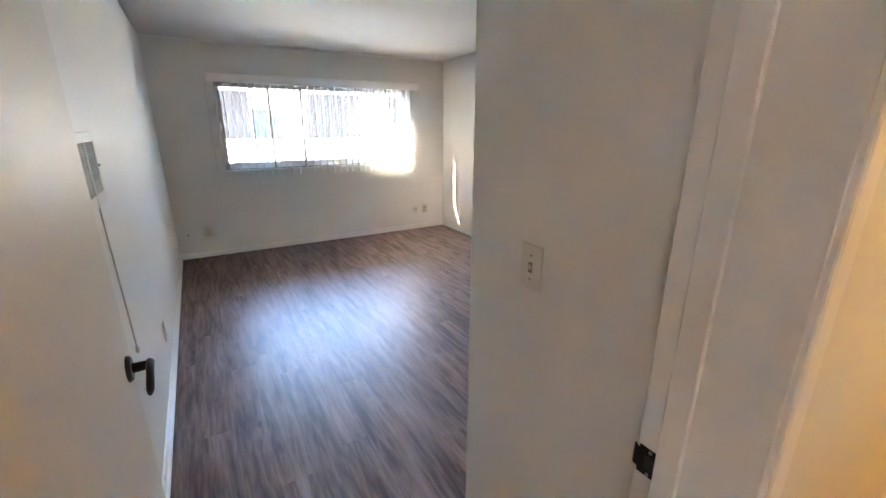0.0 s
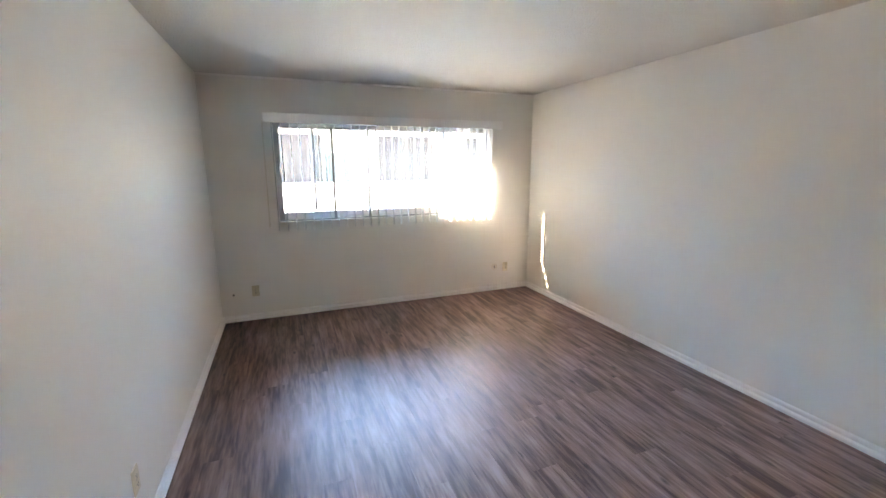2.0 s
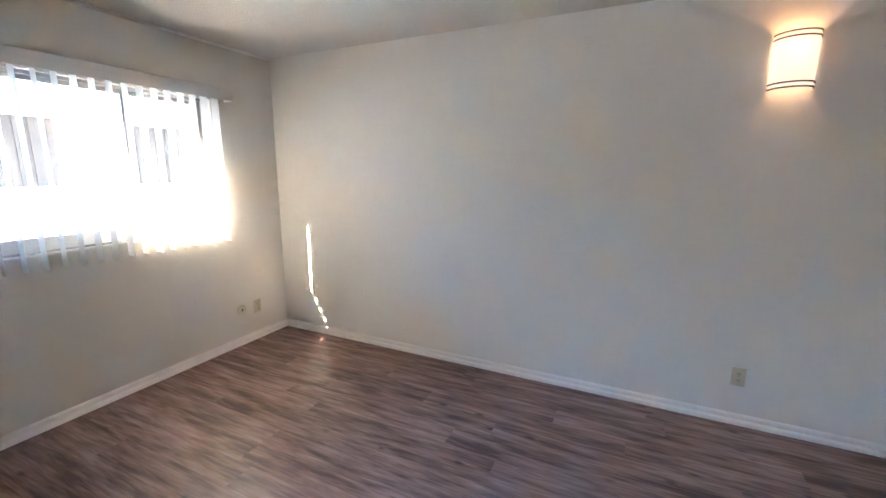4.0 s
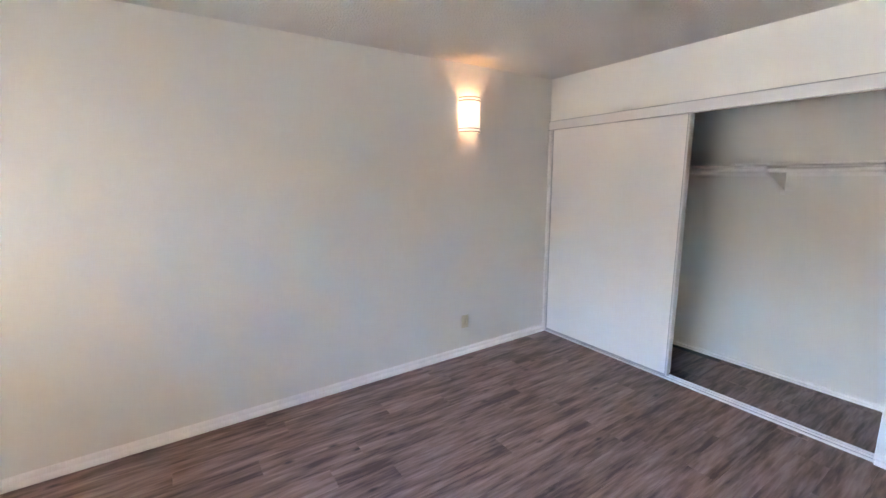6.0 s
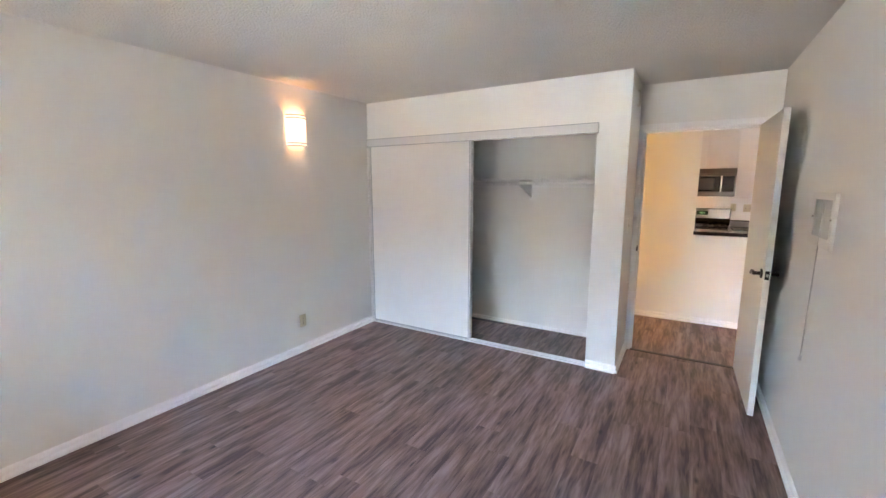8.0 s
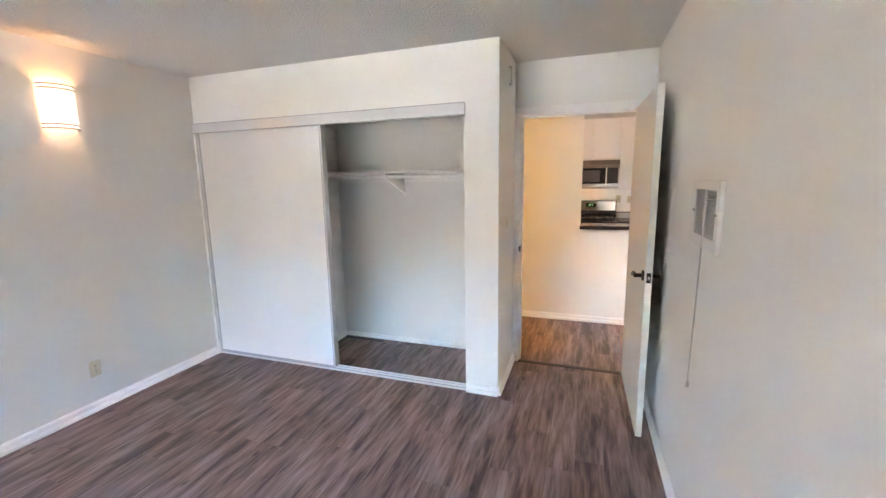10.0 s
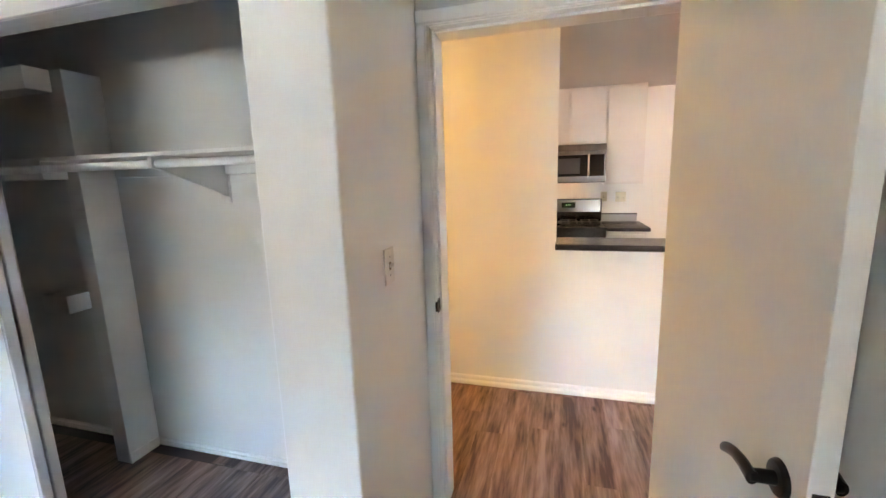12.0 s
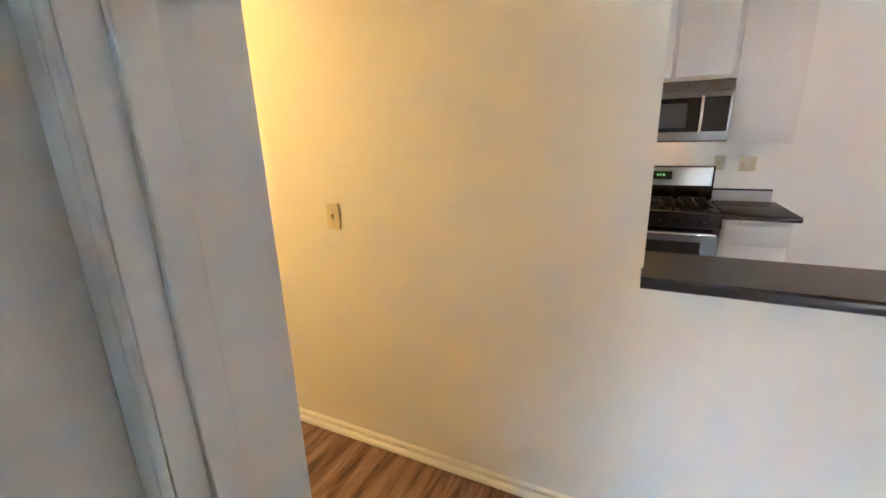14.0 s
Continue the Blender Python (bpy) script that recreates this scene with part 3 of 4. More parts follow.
sp = thing("strike_plate", (DX1, YD - 0.010, 0.985), "dark bronze strike plate on the door jamb", "strike plate")
part("plate", boxed(DX1 - 0.002, DX1, YD - 0.036, YD + 0.004, 0.957, 1.015, 0.0008), BRONZE, sp)
part("lip", prism([(DX1 - 0.002, YD + 0.002), (DX1, YD + 0.002), (DX1 + 0.002, YD + 0.010), (DX1 + 0.006, YD + 0.015), (DX1 + 0.004, YD + 0.017), (DX1 - 0.001, YD + 0.012)], "z", 0.966, 1.006), BRONZE, sp, "curved strike lip")
part("hole", boxed(DX1 - 0.003, DX1 - 0.0018, YD - 0.026, YD - 0.009, 0.972, 1.000), DARK, sp)
for z in (0.9625, 1.0095):
    part("screw", rod(0.0035, (DX1 - 0.001, YD - 0.017, z), (DX1 - 0.0032, YD - 0.017, z), 10), NICKEL, sp)

# the leaf stands open along the west wall; local y runs from the hinge to the free edge
leaf = thing("door_1", (0.071, -5.258, 0.0), "cream painted flush door standing wide open", "door", rz=1.0)
tagged(leaf, kind="structure")
LW, LZ0, LZ1, LT = 0.864, 0.012, 2.035, 0.035
part("slab", boxed(0.0, LT, 0.0, LW, LZ0, LZ1, 0.0015), DOORP, leaf, local=True)
LY, LZ = LW - 0.068, 0.990
part("latch_plate", boxed(0.006, 0.029, LW - 0.0005, LW + 0.0015, LZ - 0.029, LZ + 0.029, 0.0005), BRONZE, leaf, "dark bronze latch plate", local=True)
part("latch_bolt", boxed(0.011, 0.024, LW + 0.001, LW + 0.010, LZ - 0.009, LZ + 0.009, 0.002), NICKEL, leaf, "steel latch bolt", local=True)
for i, z in enumerate((0.25, 1.02, 1.80)):
    hg = part("hinge", rod(0.006, (-0.012, -0.006, z - 0.045), (-0.012, -0.006, z + 0.045), 12), NICKEL, leaf, "worn metal hinge", local=True, soft=True)
    part("hinge_leaf", boxed(-0.046, 0.020, -0.0095, -0.0065, z - 0.044, z + 0.044), NICKEL, hg, local=True)


def lever(parent, x, out):
    """A drooping lever on a round rose; out is the side it stands off."""
    base = Matrix.Translation((x, LY, LZ)) @ Matrix.Rotation(out * math.pi / 2, 4, "Y")
    h = part("lever_rose", turned(bmesh.new(), 0.034, 0.010, base, 0.029, 28, 0.003), BRONZE, parent, "dark bronze round rose", local=True, soft=True)
    bm = turned(bmesh.new(), 0.013, 0.048, base, 0.011, 20, 0.002)
    path = ((0.0, 0.013), (0.03, 0.012), (0.06, 0.011), (0.09, 0.0115), (0.104, 0.011), (0.112, 0.007))
    rings = []
    for k, (s, r) in enumerate(path):
        cx = x + out * (0.045 + 0.004 * math.sin(s * 22))
        cz = LZ + 0.010 * math.sin(s * 28) - 0.02 * (s / 0.112) ** 2
        rings.append([bm.verts.new((cx + r * 0.75 * math.cos(a), LY + 0.008 - s, cz + r * math.sin(a))) for a in [j * math.tau / 12 for j in range(12)]])
    for r0, r1 in zip(rings, rings[1:]):
        for j in range(12):
            bm.faces.new((r0[j], r0[(j + 1) % 12], r1[(j + 1) % 12], r1[j]))
    bm.faces.new(rings[0]), bm.faces.new(rings[-1])
    part("lever", bm, BRONZE, h, "dark bronze lever handle", local=True, soft=True)


lever(leaf, LT, 1)
lever(leaf, 0.0, -1)

# ---------- wall plates ----------
def plate(name, place, rz, kind, mat, label, category, wide=0.07, tall=0.115, group=""):
    """kind: toggle, duplex, pair (two toggles side by side), round, jack, twin (duplex lying). Local front is -y."""
    p = thing(name, place, label, category, group, rz)
    if kind == "round":
        part("plate", turned(bmesh.new(), 0.043, 0.007, pose(0, 0, 0, 90, 0, 0), 0.041, 32, 0.002), mat, p, local=True, soft=True)
        part("plug", turned(bmesh.new(), 0.009, 0.010, pose(0, 0, 0, 90, 0, 0), 0.008, 16), DARK, p, local=True, soft=True)
        for s in (-1, 1):
            part("screw", turned(bmesh.new(), 0.0035, 0.009, pose(s * 0.022, 0, 0, 90, 0, 0), 0.0035, 10), mat, p, local=True)
        return p
    body = boxed(-wide / 2, wide / 2, -0.006, 0.0, -tall / 2, tall / 2, 0.0025, 2)
    part("plate", body, mat, p, local=True, soft=True)
    spots = {"toggle": (0,), "pair": (-wide / 4, wide / 4), "duplex": (0,), "jack": (0,), "twin": (0,)}[kind]
    for x in spots:
        if kind in ("toggle", "pair"):
            part("slot", boxed(x - 0.006, x + 0.006, -0.0075, -0.005, -0.013, 0.013), TANSLOT, p, local=True)
            part("toggle", prism([(-0.006, -0.006), (-0.006, 0.006), (-0.019, 0.012), (-0.020, 0.004)], "x", x - 0.0045, x + 0.0045), mat, p, local=True)
            for z in (-0.03, 0.03):
                part("screw", turned(bmesh.new(), 0.003, 0.0075, pose(x, 0, z, 90, 0, 0), 0.003, 10), NICKEL, p, local=True)
        elif kind == "jack":
            part("jack", boxed(-0.008, 0.008, -0.0085, -0.005, -0.008, 0.008, 0.001), DARK, p, local=True)
        else:
            for s in (-1, 1):
                cx, cz = (s * 0.028, 0) if kind == "twin" else (0, s * 0.020)
                f = part("outlet_face", boxed(cx - 0.016, cx + 0.016, -0.008, -0.005, cz - 0.0145, cz + 0.0145, 0.001), mat, p, local=True)
                for dx, dz in ((-0.006, 0.003), (0.006, 0.003), (0.0, -0.007)):
                    part("slot", boxed(cx + dx - 0.0013, cx + dx + 0.0013, -0.0088, -0.0078, cz + dz - 0.004, cz + dz + 0.004), DARK, f, local=True)
            part("screw", turned(bmesh.new(), 0.003, 0.0085, pose(0, 0, 0, 90, 0, 0), 0.003, 10), NICKEL, p, local=True)
    return p


plate("wall_outlet", (0.305, 0.0, 0.312), 0, "duplex", ALMOND, "almond duplex wall outlet below the window", "outlet", group="bedroom outlets")
plate("wall_outlet", (3.280, 0.0, 0.298), 0, "duplex", ALMOND, "almond duplex wall outlet near the sunlit corner", "outlet", group="bedroom outlets")
plate("wall_outlet", (W, -3.634, 0.302), -90, "duplex", ALMOND, "almond duplex wall outlet below the sconce", "outlet", group="bedroom outlets")
plate("wall_outlet", (XW, -2.690, 0.300), 90, "duplex", ALMOND, "almond duplex wall outlet above the baseboard", "outlet", group="bedroom outlets")
plate("wall_jack", (3.123, 0.0, 0.306), 0, "round", WHITEP, "small round white cable plate on the wall", "wall plate")
plate("light_switch", (XS, -4.901, 1.231), -90, "toggle", WHITEP, "ivory toggle light switch beside the door", "light switch")
plate("light_switch", (1.715, YP, 1.160), 180, "toggle", ALMOND, "almond toggle light switch on the hall wall", "light switch")
plate("wall_outlet", (-0.336, YP, 0.964), 180, "twin", IVORY, "ivory outlet lying on its side under the counter", "outlet", 0.115, 0.07)
plate("cable_plate", (-0.238, YP, 0.913), 180, "round", IVORY, "round ivory cover plate under the counter", "wall plate")
plate("light_switch", (-0.069, YK, 1.213), 180, "toggle", ALMOND, "almond switch plate above the kitchen counter", "light switch")
plate("wall_outlet", (-0.258, YK, 1.206), 180, "pair", ALMOND, "wide almond double plate above the kitchen counter", "outlet", 0.115, 0.115)
plate("wall_jack", (0.095, 0.0, 0.29), 0, "jack", WHITEP, "tiny white phone jack near the corner", "wall plate", 0.018, 0.03)

fit_ = thing("wall_fitting", (XS, -4.985, 2.22), "small white curved wall fitting near the ceiling", "wall fitting")
part("strap", boxed(XS - 0.022, XS - 0.014, -5.000, -4.970, 2.228, 2.335, 0.003), WHITEP, fit_)
part("foot", boxed(XS - 0.022, XS, -5.003, -4.967, 2.216, 2.229, 0.002), WHITEP, fit_)
part("head", boxed(XS - 0.022, XS, -5.000, -4.970, 2.334, 2.346, 0.002), WHITEP, fit_)

# ---------- vent grille with its pull cord ----------
vent = thing("vent_grille", (XW, -3.75, 1.26), "white metal wall register with louvres toned darker for shade", "vent")
VY0, VY1, VZ0, VZ1 = -3.948, -3.550, 1.274, 1.533
gy0, gy1, gz0, gz1 = -3.879, -3.588, 1.318, 1.500
fm = bmesh.new()
for a, b, c, d in ((VY0, VY1, gz1, VZ1), (VY0, VY1, VZ0, gz0), (VY0, gy0, gz0, gz1), (gy1, VY1, gz0, gz1)):
    block(fm, XW, XW + 0.014, a, b, c, d)
part("frame", fm, GRILLE, vent, "white enamelled frame")
part("backing", boxed(XW, XW + 0.002, gy0, gy1, gz0, gz1), DUCT, vent)
cy = (gy0 + gy1) / 2
part("centre_bar", boxed(XW + 0.003, XW + 0.014, cy - 0.008, cy + 0.008, gz0, gz1, 0.001), GRILLE, vent)
NS = 20
for a, b in ((gy0, cy - 0.008), (cy + 0.008, gy1)):
    for i in range(NS):
        z = gz0 + (i + 0.5) * (gz1 - gz0) / NS
        part("slat", prism([(XW + 0.003, z + 0.0030), (XW + 0.004, z + 0.0044), (XW + 0.0130, z - 0.0016), (XW + 0.0130, z - 0.0036)], "y", a, b), SLAT, vent)
for y in (gy0 - 0.011, gy1 + 0.013):
    part("screw", rod(0.0045, (XW + 0.014, y, 1.412), (XW + 0.019, y, 1.412), 12), NICKEL, vent)
cord = part("pull_cord", rod(0.0026, (XW + 0.012, cy - 0.002, 1.325), (XW + 0.022, cy + 0.004, 0.71), 10), CORD, vent, "thin grey pull cord", soft=True)
part("cord_end", rod(0.006, (XW + 0.022, cy + 0.004, 0.71), (XW + 0.022, cy + 0.004, 0.685), 10, 0.002), CORD, cord, soft=True)

# ---------- sconce ----------
SY, SZ0, SZ1 = -3.662, 1.912, 2.180
sconce = thing("wall_sconce", (W, SY, 2.045), "lit half-round frosted glass sconce with nickel bands", "wall lamp")
part("back_plate", boxed(W - 0.006, W, SY - 0.075, SY + 0.075, SZ0 + 0.02, SZ1 - 0.02, 0.002), NICKEL, sconce, "nickel back plate")


def half_round(r, depth, z0, z1, thick, n=20):
    bm = bmesh.new()
    rows = []
    for z in (z0, z1):
        for rr in (0.0, thick):
            rows.append([bm.verts.new((W - 0.006 - (depth - rr) * math.sin(math.pi * k / n), SY + (r - rr) * math.cos(math.pi * k / n), z)) for k in range(n + 1)])
    o0, i0, o1, i1 = rows
    for k in range(n):
        for q in ((o0[k], o0[k + 1], o1[k + 1], o1[k]), (i0[k], i1[k], i1[k + 1], i0[k + 1]), (o0[k], i0[k], i0[k + 1], o0[k + 1]), (o1[k], o1[k + 1], i1[k + 1], i1[k])):
            bm.faces.new(q)
    for k in (0, n):
        bm.faces.new((o0[k], o1[k], i1[k], i0[k]))
    return bm


part("shade", half_round(0.093, 0.092, SZ0 + 0.004, SZ1 - 0.004, 0.004), SHADE, sconce, "glowing frosted glass shade", soft=True)
for z in (SZ0, SZ0 + 0.024, SZ1 - 0.030, SZ1 - 0.006):
    part("band", half_round(0.098, 0.097, z, z + 0.007, 0.006), BANDM, sconce, "thin nickel band", soft=True)

# ---------- bar counter and kitchen ----------
bar = thing("bar_counter", (-0.05, -6.5, 1.03), "charcoal laminate bar top with a rounded front edge", "counter")
part("top", boxed(-0.573, 0.474, -6.690, -6.392, 1.024, 1.062), COUNTER, bar)
part("nosing", prism([(-6.392, 1.024), (-6.382, 1.024), (-6.373, 1.030), (-6.370, 1.043), (-6.373, 1.056), (-6.382, 1.0625), (-6.392, 1.0625)], "x", -0.573, 0.474), COUNTER, bar, "rounded laminate front edge", soft=True)
part("end_cap", boxed(-0.585, -0.573, -6.690, -6.373, 1.024, 1.0622, 0.004, 2), COUNTER, bar, soft=True)


def cabinet(name, x0, x1, z0, z1, yback, yfront, doors, label, category="cabinet", drawer=0.0):
    x0, x1 = x0 + KX, x1 + KX
    c = thing(name, ((x0 + x1) / 2, (yback + yfront) / 2, z0), label, category, "kitchen cabinets")
    part("body", boxed(x0, x1, yback, yfront, z0, z1, 0.002), CABP, c)
    w = (x1 - x0) / doors
    for i in range(doors):
        a, b = x0 + i * w + 0.018, x0 + (i + 1) * w - 0.018
        top = z1 - 0.035 - drawer
        d = part("cabinet_door", boxed(a, b, yfront + 0.004, yfront + 0.022, z0 + 0.030, top, 0.003, 2), CABP, c, soft=True)
        for z in (z0 + 0.09, top - 0.09):
            part("hinge", boxed(a - 0.010, a + 0.002, yfront + 0.001, yfront + 0.012, z - 0.02, z + 0.02, 0.002), CABP, d)
        if drawer:
            part("drawer_front", boxed(a, b, yfront, yfront + 0.018, top + 0.02, z1 - 0.03, 0.004, 2), CABP, c, soft=True)
    return c


cabinet("upper_cabinet", -0.400, 0.008, 1.365, H - 0.004, YK, -8.765, 1, "tall white painted upper cabinet beside the microwave")
cabinet("upper_cabinet", 0.008, 0.770, 1.825, H - 0.004, YK, -8.765, 2, "short white painted upper cabinet above the microwave")
cabinet("upper_cabinet", 0.770, 1.60, 1.365, H - 0.004, YK, -8.765, 2, "white painted upper cabinet along the kitchen wall")
cabinet("base_cabinet", -0.400, -0.004, 0.0, 0.872, YK, -8.440, 1, "white painted base cabinet under the counter end", drawer=0.14)
cabinet("base_cabinet", 0.770, 1.60, 0.0, 0.872, YK, -8.440, 2, "white painted base cabinet beside the range", drawer=0.14)

for x0, x1, lab in ((-0.475, -0.049, "charcoal laminate counter end with a backsplash"), (0.723, 1.555, "charcoal laminate counter with a backsplash")):
    c = thing("kitchen_counter", ((x0 + x1) / 2, -8.8, 0.872), lab, "counter")
    part("top", prism([(YK, 0.874), (-8.405, 0.874), (-8.394, 0.880), (-8.390, 0.893), (-8.394, 0.906), (-8.405, 0.912), (YK, 0.912)], "x", x0, x1), COUNTER, c, soft=True)
    bs = part("backsplash", boxed(max(x0, -0.445), x1, YK, YK + 0.020, 0.912, 0.998, 0.002), SPLASH, c, "pale grey satin backsplash face")
    part("cap", boxed(max(x0, -0.445), x1, YK, YK + 0.024, 0.998, 1.012, 0.003, 2), COUNTER, bs, "charcoal cap strip", soft=True)

mw = thing("microwave", (0.38, -8.93, 1.395), "stainless over-the-range microwave with a black window", "microwave")
mx0, mx1, mz0, mz1, myf = 0.004 + KX, 0.764 + KX, 1.399, 1.814, -8.665
part("body", boxed(mx0, mx1, YK, myf, mz0, mz1, 0.004), STEEL, mw)
part("vent_trim", prism([(myf, mz1 - 0.075), (myf + 0.022, mz1 - 0.072), (myf + 0.006, mz1 - 0.004), (myf, mz1)], "x", mx0, mx1), STEEL, mw, "slanted stainless vent strip")
part("door", boxed(mx0 + 0.002, mx1 - 0.002, myf, myf + 0.022, mz0 + 0.010, mz1 - 0.082, 0.004, 2), STEEL, mw, soft=True)
part("door_glass", boxed(mx0 + 0.178, mx1 - 0.05, myf + 0.0215, myf + 0.0235, mz0 + 0.065, mz1 - 0.115, 0.0008), BLACKG, mw, "black glass window")
part("inner_window", boxed(mx0 + 0.275, mx1 - 0.10, myf + 0.0230, myf + 0.0242, mz0 + 0.095, mz1 - 0.150, 0.0004), MESHG, mw, "dim perforated viewing window")
part("bottom_plate", boxed(mx0 + 0.004, mx1 - 0.004, YK + 0.01, myf + 0.012, mz0 - 0.006, mz0, 0.001), BLACKG, mw, "black underside with filters")
part("control_panel", boxed(mx0 + 0.020, mx0 + 0.176, myf + 0.0215, myf + 0.0235, mz0 + 0.065, mz1 - 0.115, 0.0008), BLACKG, mw, "black control panel")
hd = part("handle", rod(0.011, (mx0 + 0.187, myf + 0.056, mz0 + 0.05), (mx0 + 0.187, myf + 0.056, mz1 - 0.105), 16, 0.003), CHROME, mw, "bright steel bar handle", soft=True)
for z in (mz0 + 0.075, mz1 - 0.130):
    part("post", rod(0.007, (mx0 + 0.187, myf + 0.02, z), (mx0 + 0.187, myf + 0.056, z), 12), STEEL, hd, soft=True)

rg = thing("gas_range", (0.38, -8.8, 0.0), "stainless gas range with black cooktop and green clock", "range")
rx0, rx1, ryf = 0.004 + KX, 0.764 + KX, -8.425
part("body", boxed(rx0, rx1, YK + 0.01, ryf, 0.0, 0.895, 0.003), BLACKG, rg)
part("cooktop", boxed(rx0, rx1, YK + 0.05, ryf + 0.02, 0.895, 0.915, 0.006, 2), BLACKG, rg, "black enamel cooktop", soft=True)
bg = part("backguard", boxed(rx0, rx1, YK + 0.012, YK + 0.070, 0.915, 1.190, 0.010, 3), STEEL, rg, "stainless backguard", soft=True)
for a, b, c, d in ((rx0 - 0.001, rx0 + 0.012, 0.93, 1.192), (rx1 - 0.012, rx1 + 0.001, 0.93, 1.192), (rx0 + 0.012, rx1 - 0.012, 1.182, 1.192)):
    part("edge_trim", boxed(a, b, YK + 0.011, YK + 0.073, c, d, 0.003), BLACKG, bg, "black edge trim")
part("lower_guard", boxed(rx0 + 0.004, rx1 - 0.004, YK + 0.070, YK + 0.078, 0.920, 1.035, 0.002), BLACKG, bg)
part("clock", boxed(rx0 + 0.30, rx0 + 0.46, YK + 0.069, YK + 0.073, 1.085, 1.150, 0.001), BLACKG, bg, "black clock display")
for i, (a, b) in enumerate(((0, 5), (1, 3), (2, 6))):
    x = rx0 + 0.405 - i * 0.022
    for k, (dx0, dx1, dz0, dz1) in enumerate(((-0.006, 0.006, 0.010, 0.013), (-0.006, 0.006, -0.001, 0.002), (0.004, 0.007, 0.0, 0.012))):
        part("digit_bar", boxed(x + dx0, x + dx1, YK + 0.073, YK + 0.074, 1.115 + dz0, 1.115 + dz1), DISPLAY, bg)
for x in (rx0 + 0.05, rx0 + 0.285, rx0 + 0.52):
    g = part("grate", boxed(x, x + 0.19, -8.95, -8.938, 0.935, 0.947, 0.002), IRON, rg, "black cast iron grate")
    part("grate_bar", boxed(x, x + 0.19, -8.50, -8.488, 0.935, 0.947, 0.002), IRON, g)
    for dx in (0.0, 0.089, 0.178):
        part("grate_bar", boxed(x + dx, x + dx + 0.012, -8.938, -8.50, 0.935, 0.947, 0.002), IRON, g)
    for y in (-8.83, -8.62):
        part("burner", turned(bmesh.new(), 0.038, 0.016, pose(x + 0.095, y, 0.915), 0.030, 20), IRON, rg, "round burner cap", soft=True)
        part("grate_bar", boxed(x + 0.012, x + 0.178, y - 0.006, y + 0.006, 0.935, 0.947, 0.002), IRON, g)
part("control_front", prism([(ryf, 0.80), (ryf + 0.035, 0.805), (ryf + 0.020, 0.90), (ryf, 0.90)], "x", rx0, rx1), BLACKG, rg)
for i in range(5):
    part("knob", rod(0.021, (rx0 + 0.10 + i * 0.14, ryf + 0.028, 0.852), (rx0 + 0.10 + i * 0.14, ryf + 0.058, 0.856), 18, 0.004), BLACKG, rg, "black burner knob", soft=True)
od = part("oven_door", boxed(rx0 + 0.004, rx1 - 0.004, ryf, ryf + 0.030, 0.23, 0.745, 0.005, 2), OVENST, rg, "dark stainless oven door", soft=True)
part("oven_window", boxed(rx0 + 0.11, rx1 - 0.11, ryf + 0.0295, ryf + 0.032, 0.36, 0.70, 0.001), BLACKG, od, "black oven window")
oh = part("oven_handle", rod(0.013, (rx0 + 0.03, ryf + 0.075, 0.765), (rx1 - 0.03, ryf + 0.075, 0.765), 16, 0.004), CHROME, rg, "steel oven handle bar", soft=True)
for x in (rx0 + 0.07, rx1 - 0.07):
    part("post", rod(0.009, (x, ryf + 0.025, 0.755), (x, ryf + 0.075, 0.755), 12), STEEL, oh, soft=True)
part("drawer", boxed(rx0 + 0.004, rx1 - 0.004, ryf, ryf + 0.025, 0.05, 0.22, 0.004, 2), STEEL, rg, "stainless bottom drawer", soft=True)

# ceiling fan in the dining corner
FX, FY, FZ = -1.70, -7.92, 2.16
fan = thing("ceiling_fan", (FX, FY, H), "dark-bladed ceiling fan with a lit glass bowl", "ceiling fan")
part("canopy", turned(bmesh.new(), 0.045, 0.045, pose(FX, FY, H - 0.045), 0.065, 24), NICKEL, fan, soft=True)
part("stem", rod(0.012, (FX, FY, H - 0.14), (FX, FY, H - 0.04)), NICKEL, fan, soft=True)
part("housing", turned(bmesh.new(), 0.085, 0.14, pose(FX, FY, FZ - 0.02), 0.07, 28, 0.015), NICKEL, fan, soft=True)
part("light_bowl", turned(bmesh.new(), 0.045, 0.06, pose(FX, FY, FZ - 0.10), 0.085, 28, 0.015), DOME, fan, "lit frosted glass bowl", soft=True)
for k in range(5):
    a = radians(-66 + 72 * k)
    m = Matrix.Translation((FX, FY, FZ)) @ Matrix.Rotation(a, 4, "Z")
    bl = boxed(0.16, 0.66, -0.052, 0.052, -0.003, 0.003, 0.002)
    bl.transform(m @ Matrix.Rotation(radians(-5), 4, "X"))
    blade = part("blade", bl, FANW, fan, "dark wooden blade")
    arm = boxed(0.07, 0.20, -0.016, 0.016, -0.010, -0.004, 0.002)
    arm.transform(m)
    part("blade_arm", arm, NICKEL, blade)


def dome_lamp(x, y, label):
    d = thing("ceiling_light", (x, y, H), label, "ceiling lamp")
    part("base", turned(bmesh.new(), 0.13, 0.022, pose(x, y, H - 0.022), 0.14, 32), NICKEL, d, soft=True)
    bm = bmesh.new()
    rings = []
    for k in range(6):
        a = k * math.pi / 2 / 6
        rings.append([bm.verts.new((x + 0.125 * math.cos(a) * math.cos(j * math.tau / 28), y + 0.125 * math.cos(a) * math.sin(j * math.tau / 28), H - 0.022 - 0.055 * math.sin(a))) for j in range(28)])
    for r0, r1 in zip(rings, rings[1:]):
        for j in range(28):
            bm.faces.new((r0[j], r0[(j + 1) % 28], r1[(j + 1) % 28], r1[j]))
    bm.faces.new(rings[-1])
    part("dome", bm, DOME, d, "lit frosted glass dome", soft=True)


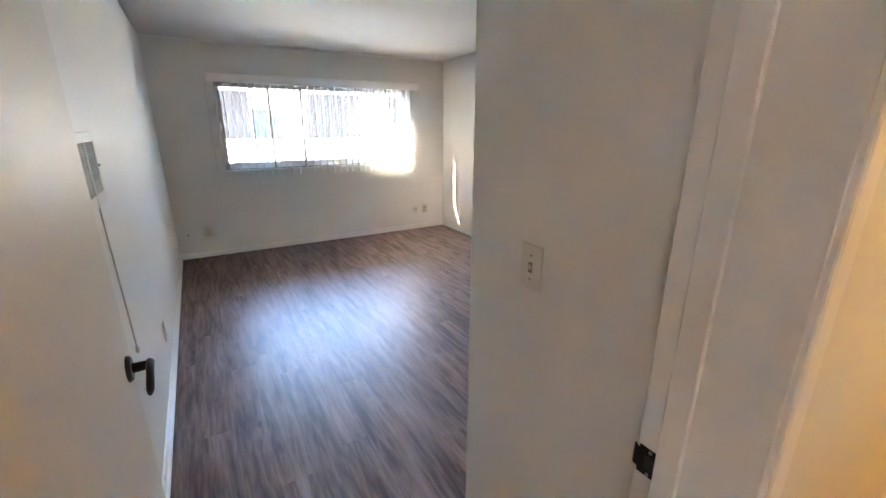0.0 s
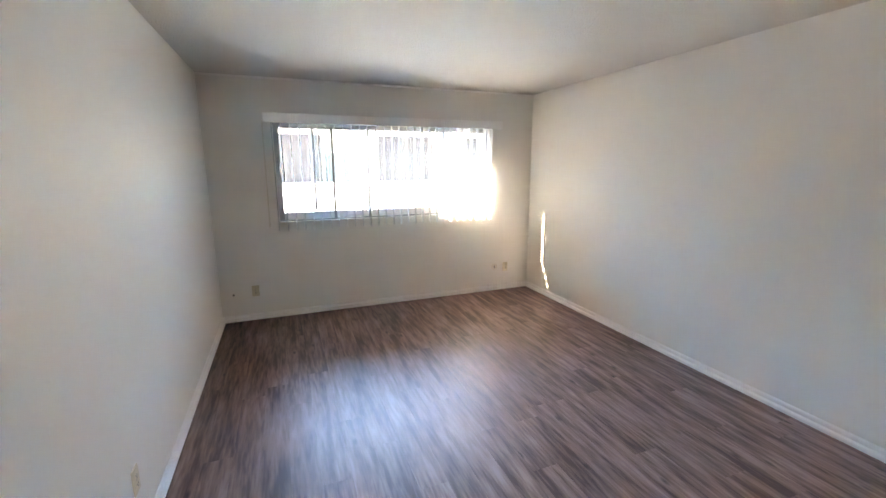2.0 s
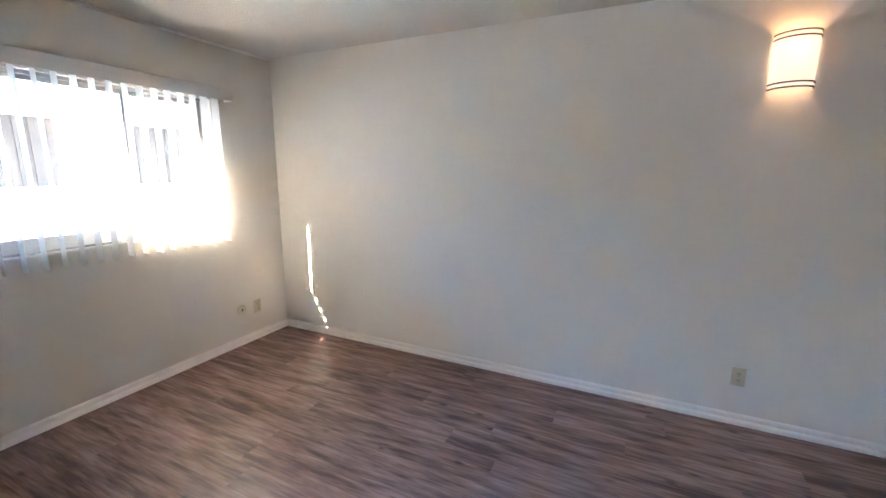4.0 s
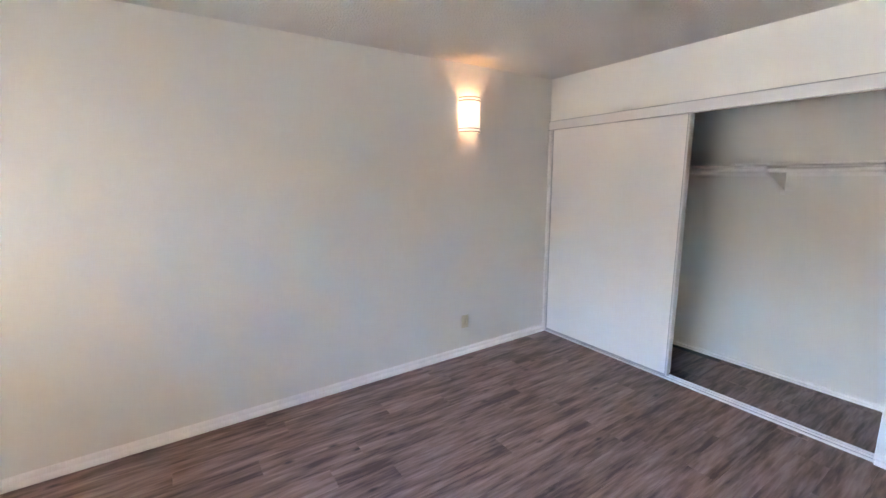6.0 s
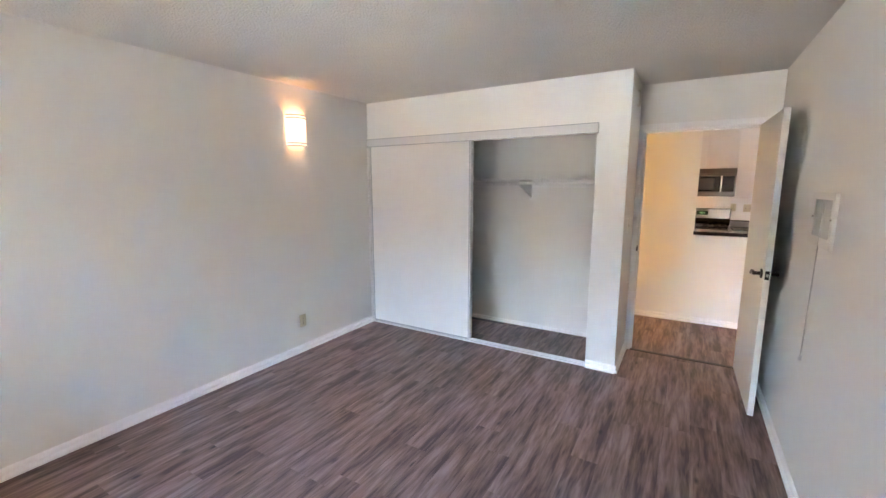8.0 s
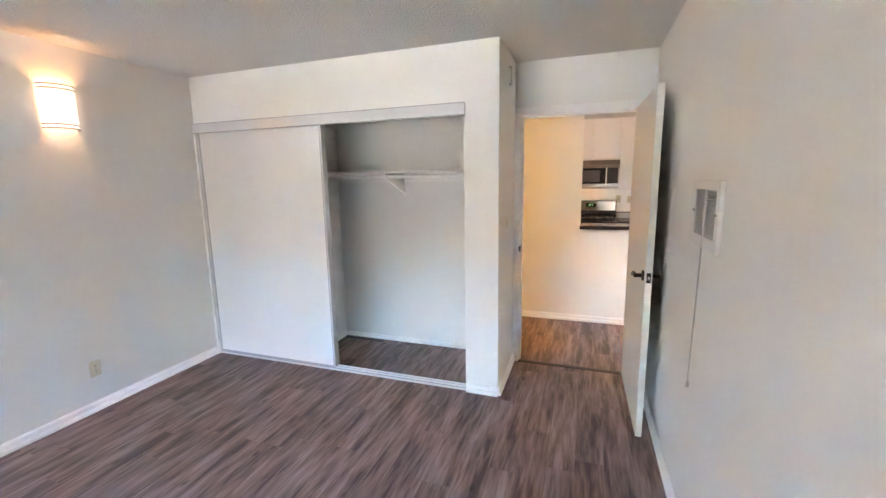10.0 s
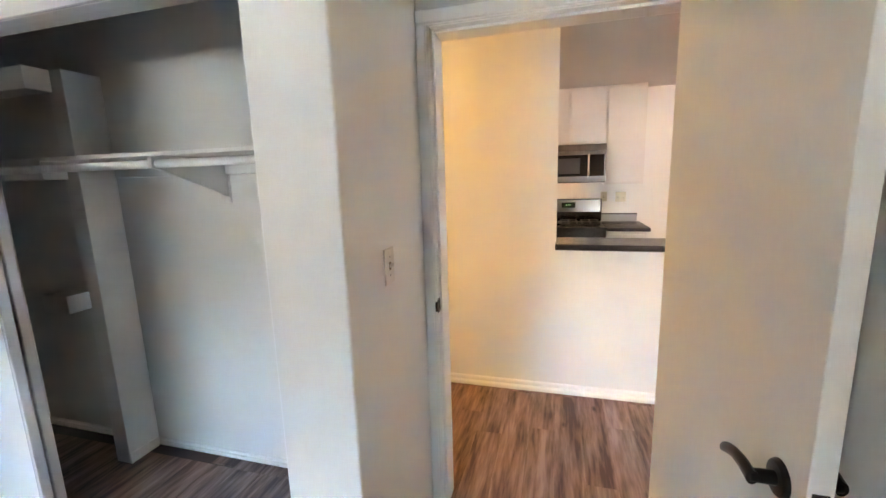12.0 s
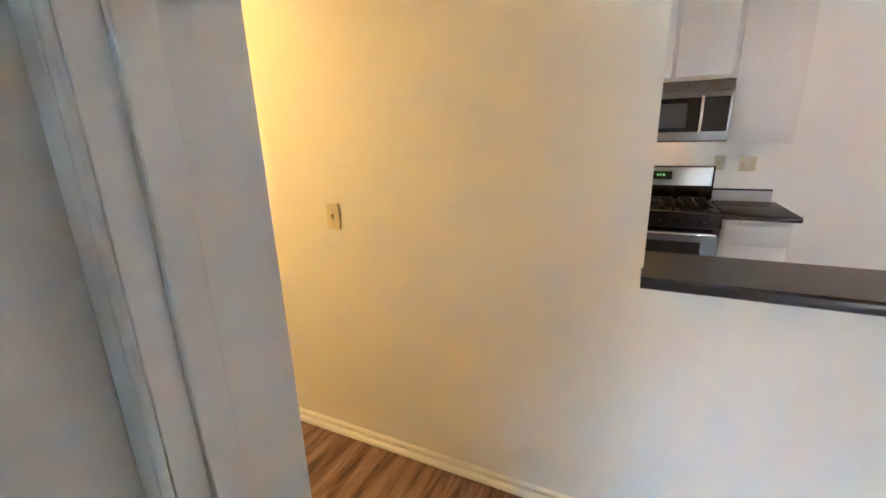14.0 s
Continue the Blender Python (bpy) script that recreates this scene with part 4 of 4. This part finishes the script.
dome_lamp(3.15, -5.60, "small lit glass ceiling light in the hall")
# unseen fixture, added to go with the kitchen bulb
dome_lamp(1.1, -7.9, "unseen glass ceiling light added to light the kitchen")

# ---------- outside ----------
structure("ground", boxed(-400, 400, -400, 800, -3.2, -3.0), GROUND, "pale concrete ground of the courtyard", "ground")
# unseen eave, its depth set to end the sun strip on the wall
bm = bmesh.new()
block(bm, -8, 12, 0.14, 0.48, 2.52, 2.66)
structure("eave", bm, STUCCO, "unseen stucco eave that cuts off the high sun", "eave")
# unseen fin, added and sized to shade the window's left part
structure("sun_block_fin", boxed(0.05, 0.22, 0.14, 1.18, -3.0, 6.0), STUCCO, "unseen stucco fin that keeps sun off the left vanes", "wall")
# unseen slab above the facade, added to darken the panels opposite
structure("sky_block_wall", boxed(-8, 12, 0.0, 0.14, H + 0.15, 6.0), STUCCO, "unseen stucco slab that keeps sky light off the courtyard", "wall")
nb = thing("neighbour_building", (2.0, 6.2, -3.0), "white stucco apartment block with grey siding panels", "building")
part("wall", boxed(-14, 16, 6.2, 6.5, -3.0, 2.60), STUCCO, nb)
# overhang past the walkway is unseen, added to shade the siding panels
part("panel_shade_roof", boxed(-14.3, 16.3, 4.55, 10.5, 2.60, 2.72), STUCCO, nb)
for x0, x1 in ((0.42, 1.62), (3.03, 4.52), (5.4, 6.8), (-2.2, -0.9)):
    pn = part("siding_panel", boxed(x0, x1, 6.17, 6.2, 0.15, 2.34, 0.004), SIDING, nb, "grey vertical siding")
    k = 0
    while x0 + 0.02 + k * 0.19 < x1 - 0.03:
        a = x0 + 0.02 + k * 0.19
        part("batten", boxed(a, a + 0.035, 6.15, 6.17, 0.15, 2.34, 0.003), SIDING, pn)
        k += 1
for x0, x1, z0, z1 in ((1.68, 2.28, 1.10, 1.91),):
    wd = part("window", boxed(x0, x1, 6.15, 6.2, z0, z1, 0.004), TEAL, nb, "teal framed window")
    part("pane", boxed(x0 + 0.05, x1 - 0.05, 6.142, 6.15, z0 + 0.05, z1 - 0.05, 0.002), TEAL, wd)
rail = thing("balcony_rail", (2.0, 4.6, -3.0), "white stucco walkway parapet across the courtyard", "parapet")
part("parapet", boxed(-10, 14, 4.55, 4.70, -3.0, 1.24, 0.01), STUCCO, rail)
part("walkway", boxed(-10, 14, 4.70, 6.2, 0.0, 0.15), STUCCO, rail)
for k in range(9):
    x = 1.56 + k * 0.115
    part("louvre", boxed(x, x + 0.06, 4.58, 4.66, 1.24, 1.28, 0.003), SIDING, rail)
part("cap_bar", boxed(1.54, 2.58, 4.60, 4.64, 1.28, 1.315, 0.002), SIDING, rail)

# ---------- floor planks ----------
floor = structure("floor", boxed(-5.3, W + 0.12, -9.25, 0.0, -0.2, -0.006), STRIP, "dark brown vinyl plank floor with grey grain", "floor")
PW, PL = 0.1505, 1.22


def plank_geometry(bm, x0, x1, y0, y1):
    c = 0.0002
    low = [bm.verts.new(p) for p in ((x0, y0, -0.006), (x1, y0, -0.006), (x1, y1, -0.006), (x0, y1, -0.006))]
    mid = [bm.verts.new(p) for p in ((x0, y0, -c), (x1, y0, -c), (x1, y1, -c), (x0, y1, -c))]
    top = [bm.verts.new(p) for p in ((x0 + c, y0 + c, 0), (x1 - c, y0 + c, 0), (x1 - c, y1 - c, 0), (x0 + c, y1 - c, 0))]
    bm.faces.new(top)
    for a, b in ((low, mid), (mid, top)):
        for i in range(4):
            bm.faces.new((a[i], a[(i + 1) % 4], b[(i + 1) % 4], b[i]))


PLANKS = {}


def plank_mesh(length):
    key = round(length, 2)
    if key not in PLANKS:
        bm = bmesh.new()
        plank_geometry(bm, 0.0001, PW - 0.0001, 0.0001, key - 0.0001)
        me = bpy.data.meshes.new("plank")
        bm.to_mesh(me)
        bm.free()
        me.materials.append(PLANK)
        PLANKS[key] = me
    return PLANKS[key]


def lay(x0, x1, y0, y1, singly):
    """Boards along y, staggered; singly: each an object under the floor, else joined."""
    bm = None if singly else bmesh.new()
    x, k = x0, 0
    while x < x1 - 0.01:
        y = y0 - random.choice((0.0, 0.25, 0.5, 0.75)) * PL - random.choice((0.0, 0.1, 0.2))
        while y < y1 - 0.02:
            a, b = max(y, y0), min(y + PL, y1)
            if b - a > 0.03:
                if singly:
                    p = new("plank", plank_mesh(round(b - a, 2)))
                    p.parent = floor
                    p.location = (x, a, 0)
                else:
                    plank_geometry(bm, x + 0.0003, min(x + PW, x1) - 0.0003, a + 0.0002, b - 0.0002)
            y += PL
        x += PW
    if not singly:
        ob = part("plank_field", bm, PLANK, floor)
        tagged(ob, kind="stuff")


lay(XW, W, -5.30, 0.0, True)
lay(-0.75, 2.26, -6.53, -5.30, True)
lay(2.26, 3.6, -6.53, -5.45, False)
lay(-5.3, 2.5, -9.06, -6.53, False)
lay(-5.3, -0.75, -6.53, 0.0, False)
lay(-0.75, -0.14, -5.30, 0.0, False)
structure("threshold", prism([(-5.295, 0.0), (-5.245, 0.0), (-5.253, 0.004), (-5.287, 0.004)], "x", DX0, DX1), STRIP, "dark floor transition strip in the doorway", "trim")
